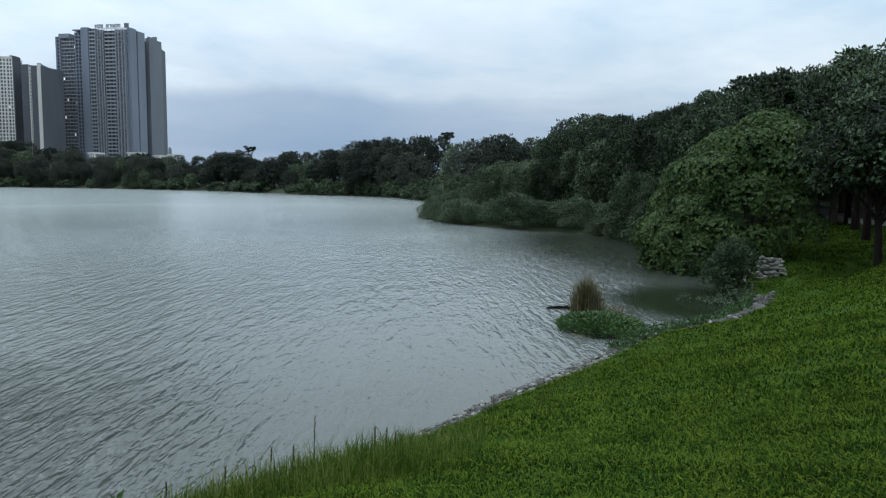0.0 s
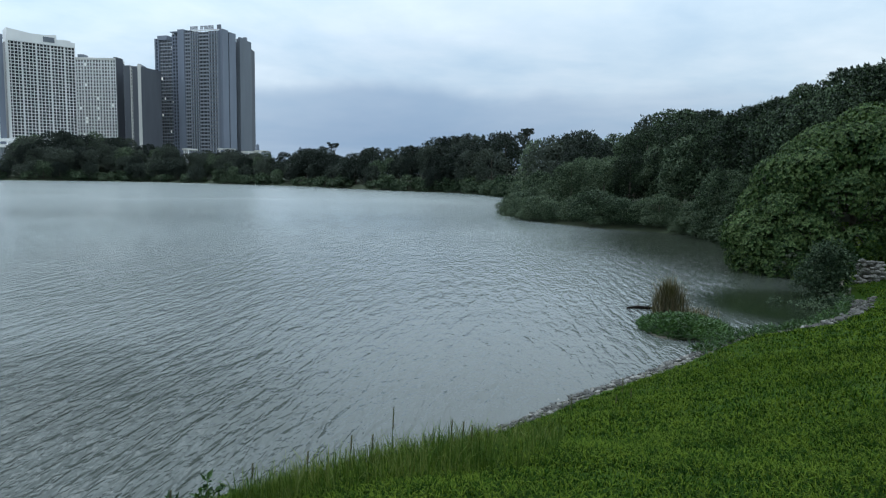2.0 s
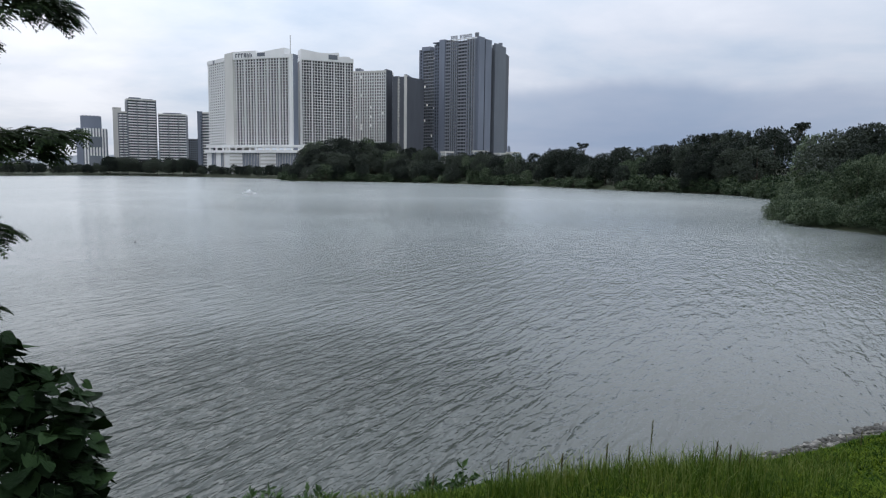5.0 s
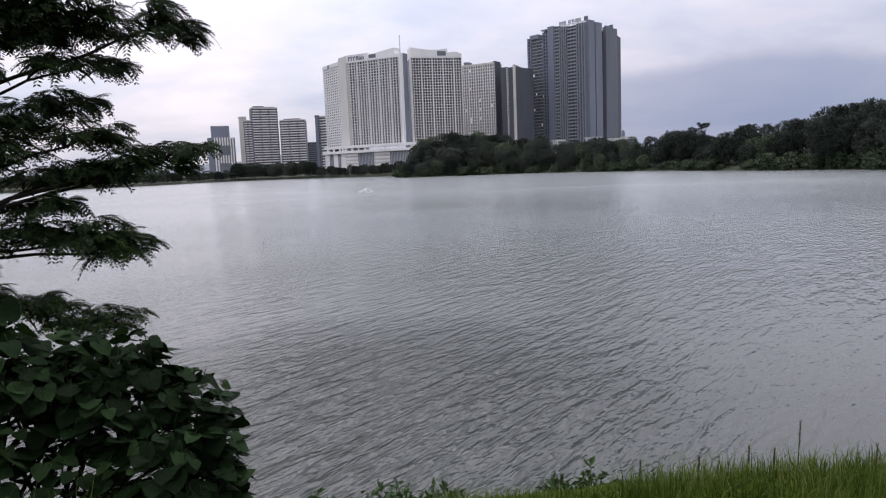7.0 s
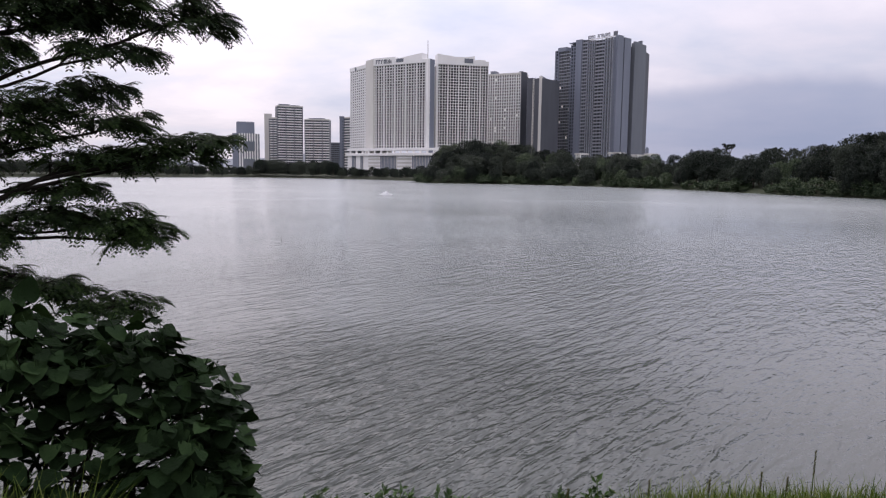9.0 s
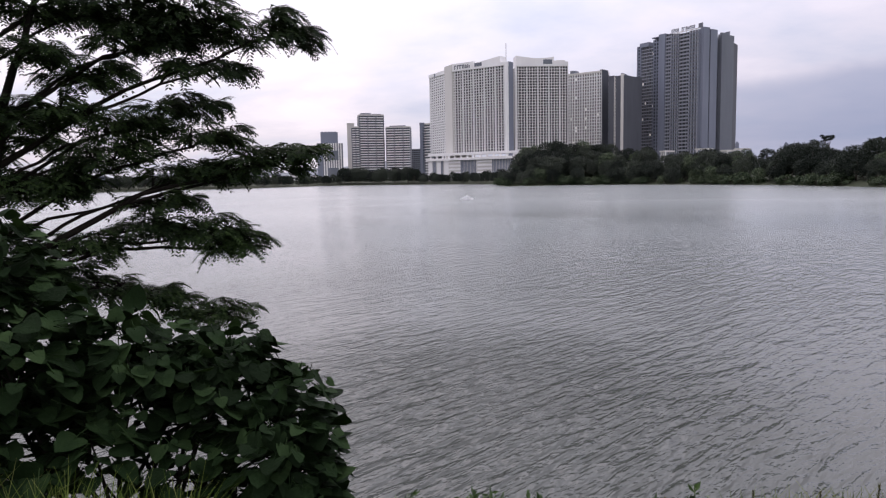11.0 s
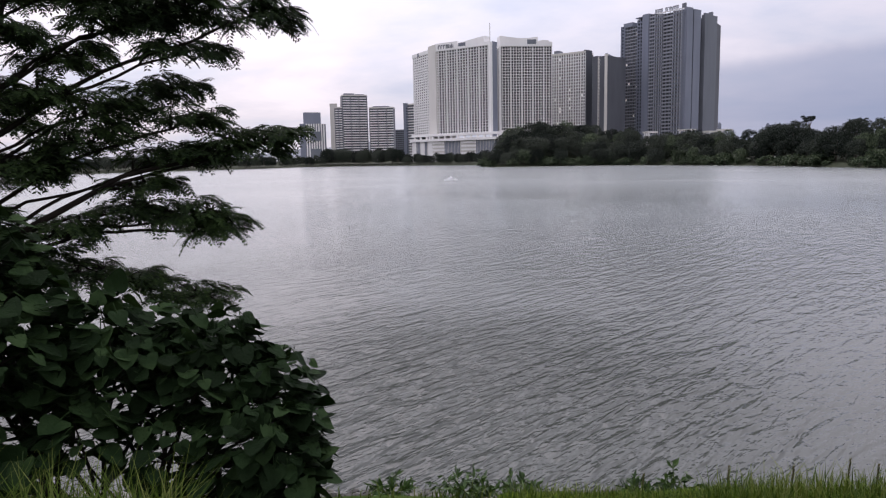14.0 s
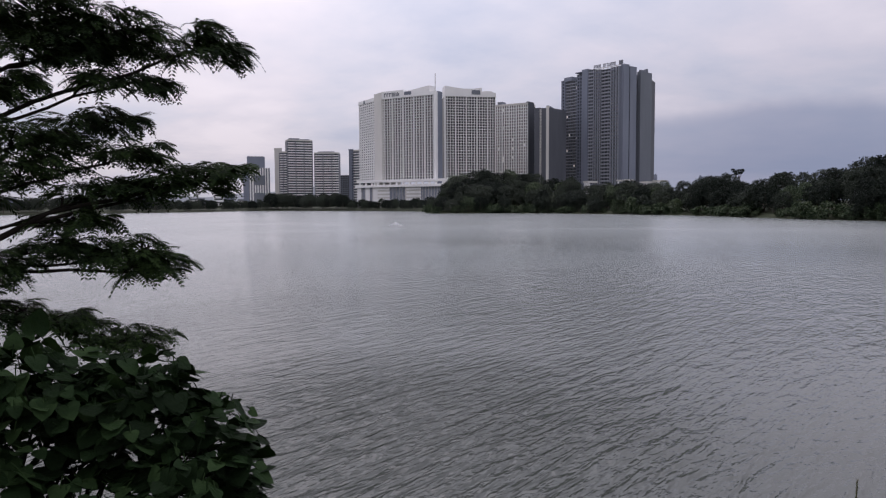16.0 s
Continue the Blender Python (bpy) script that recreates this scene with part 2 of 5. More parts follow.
M_MID_LEAF = leaf_material("cove_leaf", [(0.007, 0.014, 0.007), (0.022, 0.039, 0.019), (0.08, 0.112, 0.064)], 0.35, 0.6, 0.12, 0.8, 0.6, specular=0.14)
M_PALE_LEAF = leaf_material("pale_leaf", [(0.015, 0.029, 0.014), (0.042, 0.066, 0.035), (0.115, 0.148, 0.092)], 0.4, 0.6, 0.12, 0.7, 0.3, specular=0.14)
M_DOME_LEAF = leaf_material("dome_leaf", [(0.011, 0.029, 0.007), (0.032, 0.064, 0.016), (0.10, 0.14, 0.05)], 0.5, 0.6, 0.25, 0.6, 0.0, specular=0.15)
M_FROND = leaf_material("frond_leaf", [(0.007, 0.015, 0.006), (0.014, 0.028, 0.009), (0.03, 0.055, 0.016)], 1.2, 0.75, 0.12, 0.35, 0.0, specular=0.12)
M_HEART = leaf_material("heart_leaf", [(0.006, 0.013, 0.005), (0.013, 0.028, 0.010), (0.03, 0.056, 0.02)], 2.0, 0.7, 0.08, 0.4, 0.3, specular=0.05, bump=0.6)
M_WEED = leaf_material("weed_leaf", [(0.02, 0.045, 0.012), (0.038, 0.08, 0.02), (0.065, 0.12, 0.032)], 1.5, 0.5, 0.2, 0.4, 0.0)
M_BARK = material("bark", [(0.045, 0.036, 0.028), (0.09, 0.075, 0.06)], 9.0, 0.9, bump=0.8, bump_scale=30.0, stretch=(1, 1, 0.25))
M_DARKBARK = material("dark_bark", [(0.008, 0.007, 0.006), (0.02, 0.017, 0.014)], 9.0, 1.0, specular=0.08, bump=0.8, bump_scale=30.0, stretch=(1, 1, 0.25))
M_STONE = material("bank_stone", [(0.05, 0.048, 0.043), (0.11, 0.107, 0.097), (0.24, 0.23, 0.21)], 3.0, 0.85, bump=0.7, bump_scale=18.0, per_object=0.55, per_island=0.5)
M_MUD = material("shore_mud", [(0.06, 0.055, 0.04), (0.12, 0.11, 0.085)], 2.5, 0.7, bump=0.6, bump_scale=9.0)
M_ASPHALT = material("asphalt", [(0.045, 0.045, 0.047), (0.075, 0.075, 0.076)], 3.0, 0.85, bump=0.3, bump_scale=60.0)
M_KERB = material("concrete", [(0.32, 0.31, 0.30), (0.45, 0.44, 0.42)], 1.2, 0.85, bump=0.3)
M_WHITE = material("white_render", [(0.70, 0.70, 0.70), (0.77, 0.77, 0.77), (0.82, 0.82, 0.82)], 0.05, 0.8, stretch=(1, 1, 0.25))
M_CREAM = material("cream_render", [(0.52, 0.51, 0.49), (0.64, 0.63, 0.60)], 0.05, 0.8, stretch=(1, 1, 0.25))
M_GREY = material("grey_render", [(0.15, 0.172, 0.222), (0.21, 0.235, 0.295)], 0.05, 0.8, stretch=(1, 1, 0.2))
M_MIDGREY = material("mid_grey_render", [(0.125, 0.142, 0.172), (0.178, 0.197, 0.23)], 0.05, 0.8, stretch=(1, 1, 0.2))
M_DARK = material("charcoal_render", [(0.07, 0.077, 0.095), (0.11, 0.118, 0.14)], 0.05, 0.75, stretch=(1, 1, 0.2))
M_PALEBAND = material("pale_grey_render", [(0.27, 0.29, 0.33), (0.36, 0.38, 0.42)], 0.05, 0.8, stretch=(1, 1, 0.2))
M_GLASS = material("window_glass", [(0.012, 0.015, 0.02), (0.05, 0.056, 0.066)], 0.5, 0.3, specular=0.12)
M_GLASS_PALE = material("curtained_glass", [(0.03, 0.034, 0.042), (0.09, 0.095, 0.105), (0.26, 0.26, 0.26)], 0.5, 0.2, specular=0.3, detail=3.0)
M_LETTER = material("sign_grey", [(0.10, 0.11, 0.13), (0.16, 0.17, 0.20)], 1.0, 0.6)
M_METAL = material("painted_steel", [(0.4, 0.4, 0.4), (0.55, 0.55, 0.55)], 1.0, 0.5, 0.3)
M_RIDGE = material("far_ridge", [(0.13, 0.15, 0.17), (0.20, 0.22, 0.24)], 0.01, 0.95)
M_FOAM = material("foam", [(0.75, 0.77, 0.78), (0.85, 0.86, 0.87)], 4.0, 0.6)
M_BUOY = material("dark_float", [(0.02, 0.02, 0.022), (0.05, 0.05, 0.05)], 5.0, 0.6)
M_LIT = bpy.data.materials.new("lit_window")
M_LIT.use_nodes = True
M_LIT.node_tree.nodes["Principled BSDF"].inputs["Emission Color"].default_value = (1.0, 0.93, 0.8, 1)
M_LIT.node_tree.nodes["Principled BSDF"].inputs["Emission Strength"].default_value = 0.6


# ---- mesh helpers ----
def mesh_of(name, verts, faces, mat=None, smooth=False):
    """A mesh from an array of points and an array of faces with equally many corners."""
    verts, faces = np.asarray(verts, np.float32), np.asarray(faces, np.int32)
    me = bpy.data.meshes.new(name)
    me.vertices.add(len(verts))
    me.vertices.foreach_set("co", verts.ravel())
    k = faces.shape[1]
    me.loops.add(faces.size)
    me.loops.foreach_set("vertex_index", faces.ravel())
    me.polygons.add(len(faces))
    me.polygons.foreach_set("loop_start", np.arange(0, faces.size, k, dtype=np.int32))
    me.polygons.foreach_set("loop_total", np.full(len(faces), k, np.int32))
    me.polygons.foreach_set("use_smooth", np.full(len(faces), smooth))
    me.update(calc_edges=True)
    if mat:
        me.materials.append(mat)
    return me


def part_mesh(name, me, parent, label="", kind="", m=None):
    ob = new(name, me)
    ob.parent = parent
    if m is not None:
        ob.matrix_basis = m
    return tagged(ob, label, kind=kind)


def part(name, bm, mat, parent, label="", kind="", smooth=False):
    me = bpy.data.meshes.new(name)
    for f in bm.faces:
        f.smooth = smooth
    bm.to_mesh(me)
    bm.free()
    me.materials.append(mat)
    return part_mesh(name, me, parent, label, kind)


def thing(name, place=(0, 0, 0), label="", category="", group="", kind=""):
    ob = new(name)
    ob.location = place
    ob.empty_display_size = 0.2
    return tagged(ob, label, category, group, kind)


def add_box(bm, lo, hi, m=None):
    r = bmesh.ops.create_cube(bm, size=1.0)
    c, s = (Vector(lo) + Vector(hi)) / 2, Vector(hi) - Vector(lo)
    t = Matrix.Translation(c) @ Matrix.Diagonal((*s, 1))
    bmesh.ops.transform(bm, matrix=(m @ t) if m else t, verts=r["verts"])
    return r["verts"]


def tube(points, radii, sides=7):
    """Points and faces of a tapered limb along a line of points."""
    pts = [Vector(p) for p in points]
    rings, faces = [], []
    for i, p in enumerate(pts):
        d = (pts[min(i + 1, len(pts) - 1)] - pts[max(i - 1, 0)]).normalized()
        u = d.orthogonal().normalized()
        v = d.cross(u)
        rings += [p + (u * math.cos(a) + v * math.sin(a)) * radii[i] for a in [2 * math.pi * k / sides for k in range(sides)]]
    for i in range(len(pts) - 1):
        for k in range(sides):
            a, b = i * sides + k, i * sides + (k + 1) % sides
            faces.append((a, b, b + sides, a + sides))
    return [tuple(r) for r in rings], faces


def join(chunks):
    """One list of points and faces out of several."""
    V, F, n = [], [], 0
    for v, f in chunks:
        v, f = np.asarray(v, np.float32), np.asarray(f, np.int32)
        V.append(v)
        F.append(f + n)
        n += len(v)
    return np.concatenate(V), np.concatenate(F)


def leaf_quads(pos, direction, side, length, width, fold=0.25):
    """Folded diamond leaves: base, two sides, tip."""
    pos, direction, side = (np.asarray(a, float) for a in (pos, direction, side))
    length, width = np.asarray(length, float)[:, None], np.asarray(width, float)[:, None]
    side = side - direction * (side * direction).sum(1)[:, None]
    side /= np.linalg.norm(side, axis=1)[:, None] + 1e-9
    up = np.cross(side, direction)
    mid = pos + direction * length * 0.45
    v = np.stack([pos, mid + side * width / 2 + up * width * fold, pos + direction * length, mid - side * width / 2 + up * width * fold], 1).reshape(-1, 3)
    return v, np.arange(len(pos) * 4).reshape(-1, 4)


def unit(a):
    return a / (np.linalg.norm(a, axis=-1, keepdims=True) + 1e-9)


# ---- ground plan: the lake's outline ----
LAKE = [(-200, -160), (-60, -45), (-24, -9), (-14, 0.5), (-10.2, 3.4), (-7.2, 6.0), (-5.8, 7.1), (-4, 8.8), (-2.6, 10.0), (-1.2, 11.2), (0, 12.6), (1.1, 14.2),
        (2.9, 16.3), (4.5, 18.4), (5.9, 20.2), (8.3, 22.0), (10.8, 24.8), (12.0, 27.0), (12.6, 30), (14.5, 33), (15.6, 40), (16.5, 50), (15, 59.5), (6.2, 67.2),
        (1.2, 75), (-0.9, 88), (2, 100), (4, 130), (-1.7, 160), (-10, 190), (-22, 207), (-44, 222), (-75, 258), (-96, 280), (-150, 312), (-184, 325), (-215, 318),
        (-246, 302), (-275, 330), (-330, 395), (-400, 430), (-455, 438), (-545, 445), (-560, 400), (-520, 330), (-480, 220), (-430, 60), (-330, -100)]
LK = np.array(LAKE, float)


def shore_distance(x, y):
    """Metres from the shoreline, positive on land."""
    p = np.stack([np.ravel(x), np.ravel(y)], 1).astype(float)
    best = np.full(len(p), 1e18)
    inside = np.zeros(len(p), bool)
    for a, b in zip(LK, np.roll(LK, -1, 0)):
        ab = b - a
        t = np.clip(((p - a) @ ab) / (ab @ ab), 0, 1)
        best = np.minimum(best, ((p - a - t[:, None] * ab) ** 2).sum(1))
        cross = ((a[1] > p[:, 1]) != (b[1] > p[:, 1]))
        with np.errstate(divide="ignore", invalid="ignore"):
            inside ^= cross & (p[:, 0] < (b[0] - a[0]) * (p[:, 1] - a[1]) / (b[1] - a[1]) + a[0])
    return (np.sqrt(best) * np.where(inside, -1, 1)).reshape(np.shape(x))


def ground_height(x, y):
    x, y = np.asarray(x, float), np.asarray(y, float)
    s = shore_distance(x, y)
    r = np.hypot(x, y)
    bank = np.interp(s, [-30, -3, -0.6, 0, 0.5, 1.2, 3, 6, 9, 12, 20, 60], [-3, -0.8, -0.25, -0.04, 0.16, 0.52, 1.38, 2.42, 2.95, 3.1, 3.3, 3.4])
    # the far shores and the terrace beyond the stone wall are flatter
    # towards the cove the bank runs out more gently onto its stones
    gentle = np.interp(s, [-30, -3, -0.6, 0, 0.5, 1.2, 3, 6, 9, 12, 20, 60], [-3, -0.8, -0.25, -0.04, 0.12, 0.32, 0.88, 1.95, 2.8, 3.1, 3.3, 3.4])
    k = np.clip((x + 1.5) / 4.0, 0, 1)
    bank = bank * (1 - k) + gentle * k
    terrace = np.interp(s, [-30, -3, 0, 0.6, 3, 20, 45, 120], [-3, -0.8, -0.04, 0.5, 1.2, 2.2, 3.8, 5.5])
    f = np.clip((y - 25.5) / 5.0, 0, 1)
    far = np.clip((r - 70) / 60, 0, 1)
    z = bank * (1 - f) + terrace * f
    hills = 9 * np.exp(-((x + 235) ** 2 + (y - 385) ** 2) / (2 * 45 ** 2)) + 5 * np.exp(-((x - 40) ** 2 + (y - 240) ** 2) / (2 * 70 ** 2))
    gully = 1.6 * np.exp(-((y - 28.6 - 0.28 * (x - 14)) / 1.7) ** 2) * np.clip((x - 14.5) / 2, 0, 1) * np.clip((60 - x) / 20, 0, 1)
    z = z - gully + hills * np.clip(s / 25, 0, 1)
    und = 0.05 * np.sin(x * 0.9 + 0.6 * y) * np.sin(y * 0.7 - 0.3 * x) + 0.03 * np.sin(2.3 * x) * np.sin(1.9 * y + 1)
    return z + und * np.clip(s / 2, 0, 1)


def ground_z(x, y):
    return float(ground_height(np.array([x]), np.array([y]))[0])


def build_ground():
    rad = np.concatenate([[0.0], [0.0004], np.geomspace(0.5, 5000, 330)])
    n = 720
    az = np.linspace(0, 2 * np.pi, n, endpoint=False)
    R, A = np.meshgrid(rad[1:], az, indexing="ij")
    x, y = -np.sin(A) * R, np.cos(A) * R
    z = ground_height(x, y)
    v = np.concatenate([[[0, 0, ground_z(0, 0)]], np.stack([x, y, z], -1).reshape(-1, 3)])
    i, j = np.meshgrid(np.arange(len(rad) - 2), np.arange(n), indexing="ij")
    a = 1 + i * n + j
    b = 1 + i * n + (j + 1) % n
    q = np.stack([a, a + n, b + n, b], -1).reshape(-1, 4)
    me = mesh_of("ground", v, q, M_LAWN, True)
    me.materials.append(M_MUD)
    me.materials.append(M_WOODFLOOR)
    c = v[q].mean(1)
    s = shore_distance(c[:, 0], c[:, 1])
    idx = np.where((s < 0.55) & (np.hypot(c[:, 0], c[:, 1]) < 36), 1, np.where((np.hypot(c[:, 0], c[:, 1]) > 44) & (c[:, 0] < 0.52 * c[:, 1]), 2, 0)).astype(np.int32)
    me.polygons.foreach_set("material_index", idx)
    tagged(new("ground", me), "sloping green lawn bank with a muddy shore and dark far woods floor", "ground", kind="structure")


build_ground()
bm = bmesh.new()
c0 = [bm.verts.new((x, y, 0)) for x, y in ((-900, -400), (300, -400), (300, 900), (-900, 900))]
bm.faces.new(c0)
me = bpy.data.meshes.new("water")
bm.to_mesh(me)
bm.free()
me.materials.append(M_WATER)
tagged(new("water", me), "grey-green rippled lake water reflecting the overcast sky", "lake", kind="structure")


# ---- buildings across the lake ----
def frame_of(a, b):
    """Pose with x along a facade from a to b (as the viewer sees it, from one end to the other), -y out of it, z up."""
    a, b = Vector((a[0], a[1], 0)), Vector((b[0], b[1], 0))
    d = (b - a).normalized()
    nrm = Vector((d.y, -d.x, 0))
    m = Matrix((( d.x, -nrm.x, 0, a.x), (d.y, -nrm.y, 0, a.y), (0, 0, 1, 0), (0, 0, 0, 1)))
    return m, (b - a).length


def box_part(name, lo, hi, mat, parent, m=None, label=""):
    bm = bmesh.new()
    add_box(bm, lo, hi, m)
    return part(name, bm, mat, parent, label)


def facade(parent, a, b, z0, z1, floors, cols, wall, glass, depth=20.0, pier=0.34, band=0.42, inset=0.7, deep_every=0, lit=0, seed=0, band_mat=None):
    """A storeyed front: glazing set back behind piers and floor bands, each of them a part of its own."""
    m, L = frame_of(a, b)
    sx, sz = L / cols, (z1 - z0) / floors
    glazing = box_part("glazing", (0.05, inset, z0), (L - 0.05, depth, z1 - 0.05), glass, parent, m)
    pm = mesh_of("pier", *box_arrays((-sx * pier / 2, 0.0, 0), (sx * pier / 2, inset + 0.05, z1 - z0)), wall)
    wide = mesh_of("pier", *box_arrays((-sx * 0.2, -0.25, 0), (sx * 0.2, inset + 0.05, z1 - z0)), wall)
    for k in range(cols + 1):
        big = deep_every and k % deep_every == 0
        x = min(max(k * sx, sx * pier / 2), L - sx * pier / 2)
        part_mesh("pier", wide if big else pm, parent, m=m @ pose(x, 0, z0))
    bmesh_band = mesh_of("floor_band", *box_arrays((0, -0.14, 0), (L, inset + 0.06, sz * band)), band_mat or wall)
    for k in range(floors):
        part_mesh("floor_band", bmesh_band, parent, m=m @ pose(0, 0, z0 + k * sz))
    rng = random.Random(seed)
    lm = mesh_of("lit_window", *box_arrays((sx * 0.2, inset - 0.06, sz * (band + 0.06)), (sx * 0.8, inset - 0.01, sz * 0.97)), M_LIT)
    for k in range(lit):
        part_mesh("lit_window", lm, glazing, "lit window", m=m @ pose(rng.randrange(cols) * sx, 0, z0 + rng.randrange(floors) * sz))
    return m, L


def box_arrays(lo, hi):
    (x0, y0, z0), (x1, y1, z1) = lo, hi
    v = [(x0, y0, z0), (x1, y0, z0), (x1, y1, z0), (x0, y1, z0), (x0, y0, z1), (x1, y0, z1), (x1, y1, z1), (x0, y1, z1)]
    f = [(0, 3, 2, 1), (4, 5, 6, 7), (0, 1, 5, 4), (1, 2, 6, 5), (2, 3, 7, 6), (3, 0, 4, 7)]
    return v, f


def bars(parent, m, x0, x1, z0, z1, seed, n, mat):
    """Unreadable lettering as plain upright and level bars."""
    rng = random.Random(seed)
    step = (x1 - x0) / n
    for k in range(n):
        bm = bmesh.new()
        x = x0 + k * step
        h = z1 - z0
        add_box(bm, (x, -0.5, z0), (x + step * 0.24, -0.15, z1), m)
        if rng.random() < 0.8:
            add_box(bm, (x + step * 0.24, -0.5, z1 - h * 0.25), (x + step * 0.72, -0.15, z1), m)
        if rng.random() < 0.7:
            add_box(bm, (x + step * 0.5, -0.5, z0), (x + step * 0.74, -0.15, z1 - h * 0.26), m)
        part("sign_bar", bm, mat, parent)


def white_slab_blocks():
    g = "white apartment slabs"
    a, b = polar(43.37, 660), polar(38.97, 628)
    t = thing("apartment_block", a, "tall white apartment slab with gridded windows and stepped parapet", "building", g)
    t.location = (0, 0, 0)
    m, L = facade(t, a, b, 28.6, 104.0, 31, 20, M_WHITE, M_GLASS, 11, 0.16, 0.2, 1.3, 4, 0, 1)
    front = box_part("parapet", (0, -0.7, 104), (L * 0.42, 11, 111), M_WHITE, t, m)
    bm = bmesh.new()
    q = [bm.verts.new(m @ Vector(p)) for p in ((L * 0.42, -0.7, 104), (L * 0.9, -0.7, 104), (L * 0.9, -0.7, 112.5), (L * 0.42, -0.7, 109))]
    r = bmesh.ops.extrude_face_region(bm, geom=[bm.faces.new(q)])
    bmesh.ops.translate(bm, verts=[v for v in r["geom"] if isinstance(v, bmesh.types.BMVert)], vec=m.to_3x3() @ Vector((0, 11, 0)))
    bmesh.ops.recalc_face_normals(bm, faces=bm.faces)
    part("parapet", bm, M_WHITE, t, "sloping white roof parapet")
    box_part("parapet", (L * 0.9, -0.7, 104), (L + 0.4, 11, 107), M_WHITE, t, m)
    box_part("corner_pier", (L - 1.5, -0.9, 26), (L + 0.4, 3, 104), M_WHITE, t, m)
    box_part("vent_panel", (L * 0.44, -1.0, 106), (L * 0.57, -0.72, 109), M_MIDGREY, t, m, "dark louvred vent")
    bars(front, m @ pose(0, -0.6, 0), L * 0.06, L * 0.36, 105.6, 109.2, 5, 6, M_LETTER)
    box_part("antenna", (L * 0.93, 6, 107), (L * 0.93 + 0.5, 6.5, 124), M_METAL, t, m, "slender roof mast")
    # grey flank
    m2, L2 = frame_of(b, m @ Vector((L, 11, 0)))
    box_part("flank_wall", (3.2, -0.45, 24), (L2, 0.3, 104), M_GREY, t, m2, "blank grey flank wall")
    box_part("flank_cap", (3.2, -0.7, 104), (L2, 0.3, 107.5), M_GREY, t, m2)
    # receding wing
    w0, w1 = polar(45.22, 702), polar(43.95, 672)
    mw, Lw = facade(t, w0, w1, 28.6, 104.0, 31, 8, M_WHITE, M_GLASS, 22, 0.34, 0.5, 0.7, 0)
    box_part("parapet", (0, -0.5, 104), (Lw, 20, 107.5), M_WHITE, t, mw)
    mc, Lc = frame_of(w1, polar(43.37, 659))
    box_part("corner_pier", (0, -0.4, 24), (Lc, 20, 110.5), M_CREAM, t, mc)
    box_part("roof_fin", (Lw * 0.35, -0.8, 104), (Lw * 0.43, 1, 107), M_MIDGREY, t, mw)
    # podium
    p0, p1 = polar(45.45, 668), polar(38.1, 612)
    t2 = thing("podium", (0, 0, 0), "white car park podium with louvred grey bays under the slab", "building")
    mp, Lp = frame_of(p0, p1)
    box_part("body", (0, 1.0, 0), (Lp, 70, 24), M_CREAM, t2, mp)
    box_part("deck_slab", (-1.5, -1.5, 21.6), (Lp + 1.5, 3, 23.6), M_WHITE, t2, mp)
    box_part("upper_beam", (-0.5, 0.2, 26.3), (Lp, 9, 28.4), M_WHITE, t2, mp)
    for k in range(14):
        x = Lp * (k + 0.3) / 14
        box_part("column", (x, 0.4, 23.6), (x + 1.4, 2, 26.3), M_WHITE, t2, mp)
    for x0, x1, kind in ((0.0, 0.05, 1), (0.05, 0.10, 2), (0.10, 0.15, 1), (0.15, 0.19, 2), (0.19, 0.24, 1), (0.24, 0.38, 0), (0.38, 0.57, 2), (0.57, 0.73, 0), (0.73, 0.97, 2)):
        if kind == 1:
            box_part("panel", (Lp * x0, 0.3, 1), (Lp * x1, 1.2, 21.6), M_WHITE, t2, mp)
        elif kind == 0:
            for k in range(6):
                box_part("louvre", (Lp * x0, 0.0, 3 + k * 3.2), (Lp * x1, 1.2, 4.7 + k * 3.2), M_WHITE, t2, mp)
        else:
            for k in range(int(Lp * (x1 - x0) / 1.6)):
                box_part("fin", (Lp * x0 + k * 1.6, 0.5, 2), (Lp * x0 + k * 1.6 + 0.8, 1.2, 21.6), M_GREY, t2, mp)
    # second slab
    a, b = polar(38.2, 645), polar(34.05, 655)
    t = thing("apartment_block", (0, 0, 0), "white apartment slab with gridded windows and waved parapet", "building", g)
    m, L = facade(t, a, b, 20.0, 105.0, 34, 19, M_WHITE, M_GLASS, 24, 0.16, 0.2, 1.3, 4, 0, 3)
    prof = [(0, 114.5), (0.12, 113.6), (0.35, 112.2), (0.55, 112.3), (0.72, 113.4), (0.725, 109.8), (0.82, 110.4), (0.93, 110.2), (0.94, 109.0), (1.0, 109.0)]
    bm = bmesh.new()
    top = [bm.verts.new(m @ Vector((L * x, -0.7, z))) for x, z in prof]
    bot = [bm.verts.new(m @ Vector((L * x, -0.7, 105))) for x, z in prof]
    fs = [bm.faces.new((bot[k], bot[k + 1], top[k + 1], top[k])) for k in range(len(prof) - 1)]
    r = bmesh.ops.extrude_face_region(bm, geom=fs)
    bmesh.ops.translate(bm, verts=[v for v in r["geom"] if isinstance(v, bmesh.types.BMVert)], vec=m.to_3x3() @ Vector((0, 14, 0)))
    bmesh.ops.recalc_face_normals(bm, faces=bm.faces)
    part("parapet", bm, M_WHITE, t, "curved white roof parapet")
    box_part("vent_panel", (L * 0.52, -1.0, 107), (L * 0.69, -0.72, 111), M_MIDGREY, t, m, "dark louvred vent")
    box_part("corner_pier", (-0.6, -0.9, 10), (1.0, 3, 105), M_WHITE, t, m)


white_slab_blocks()


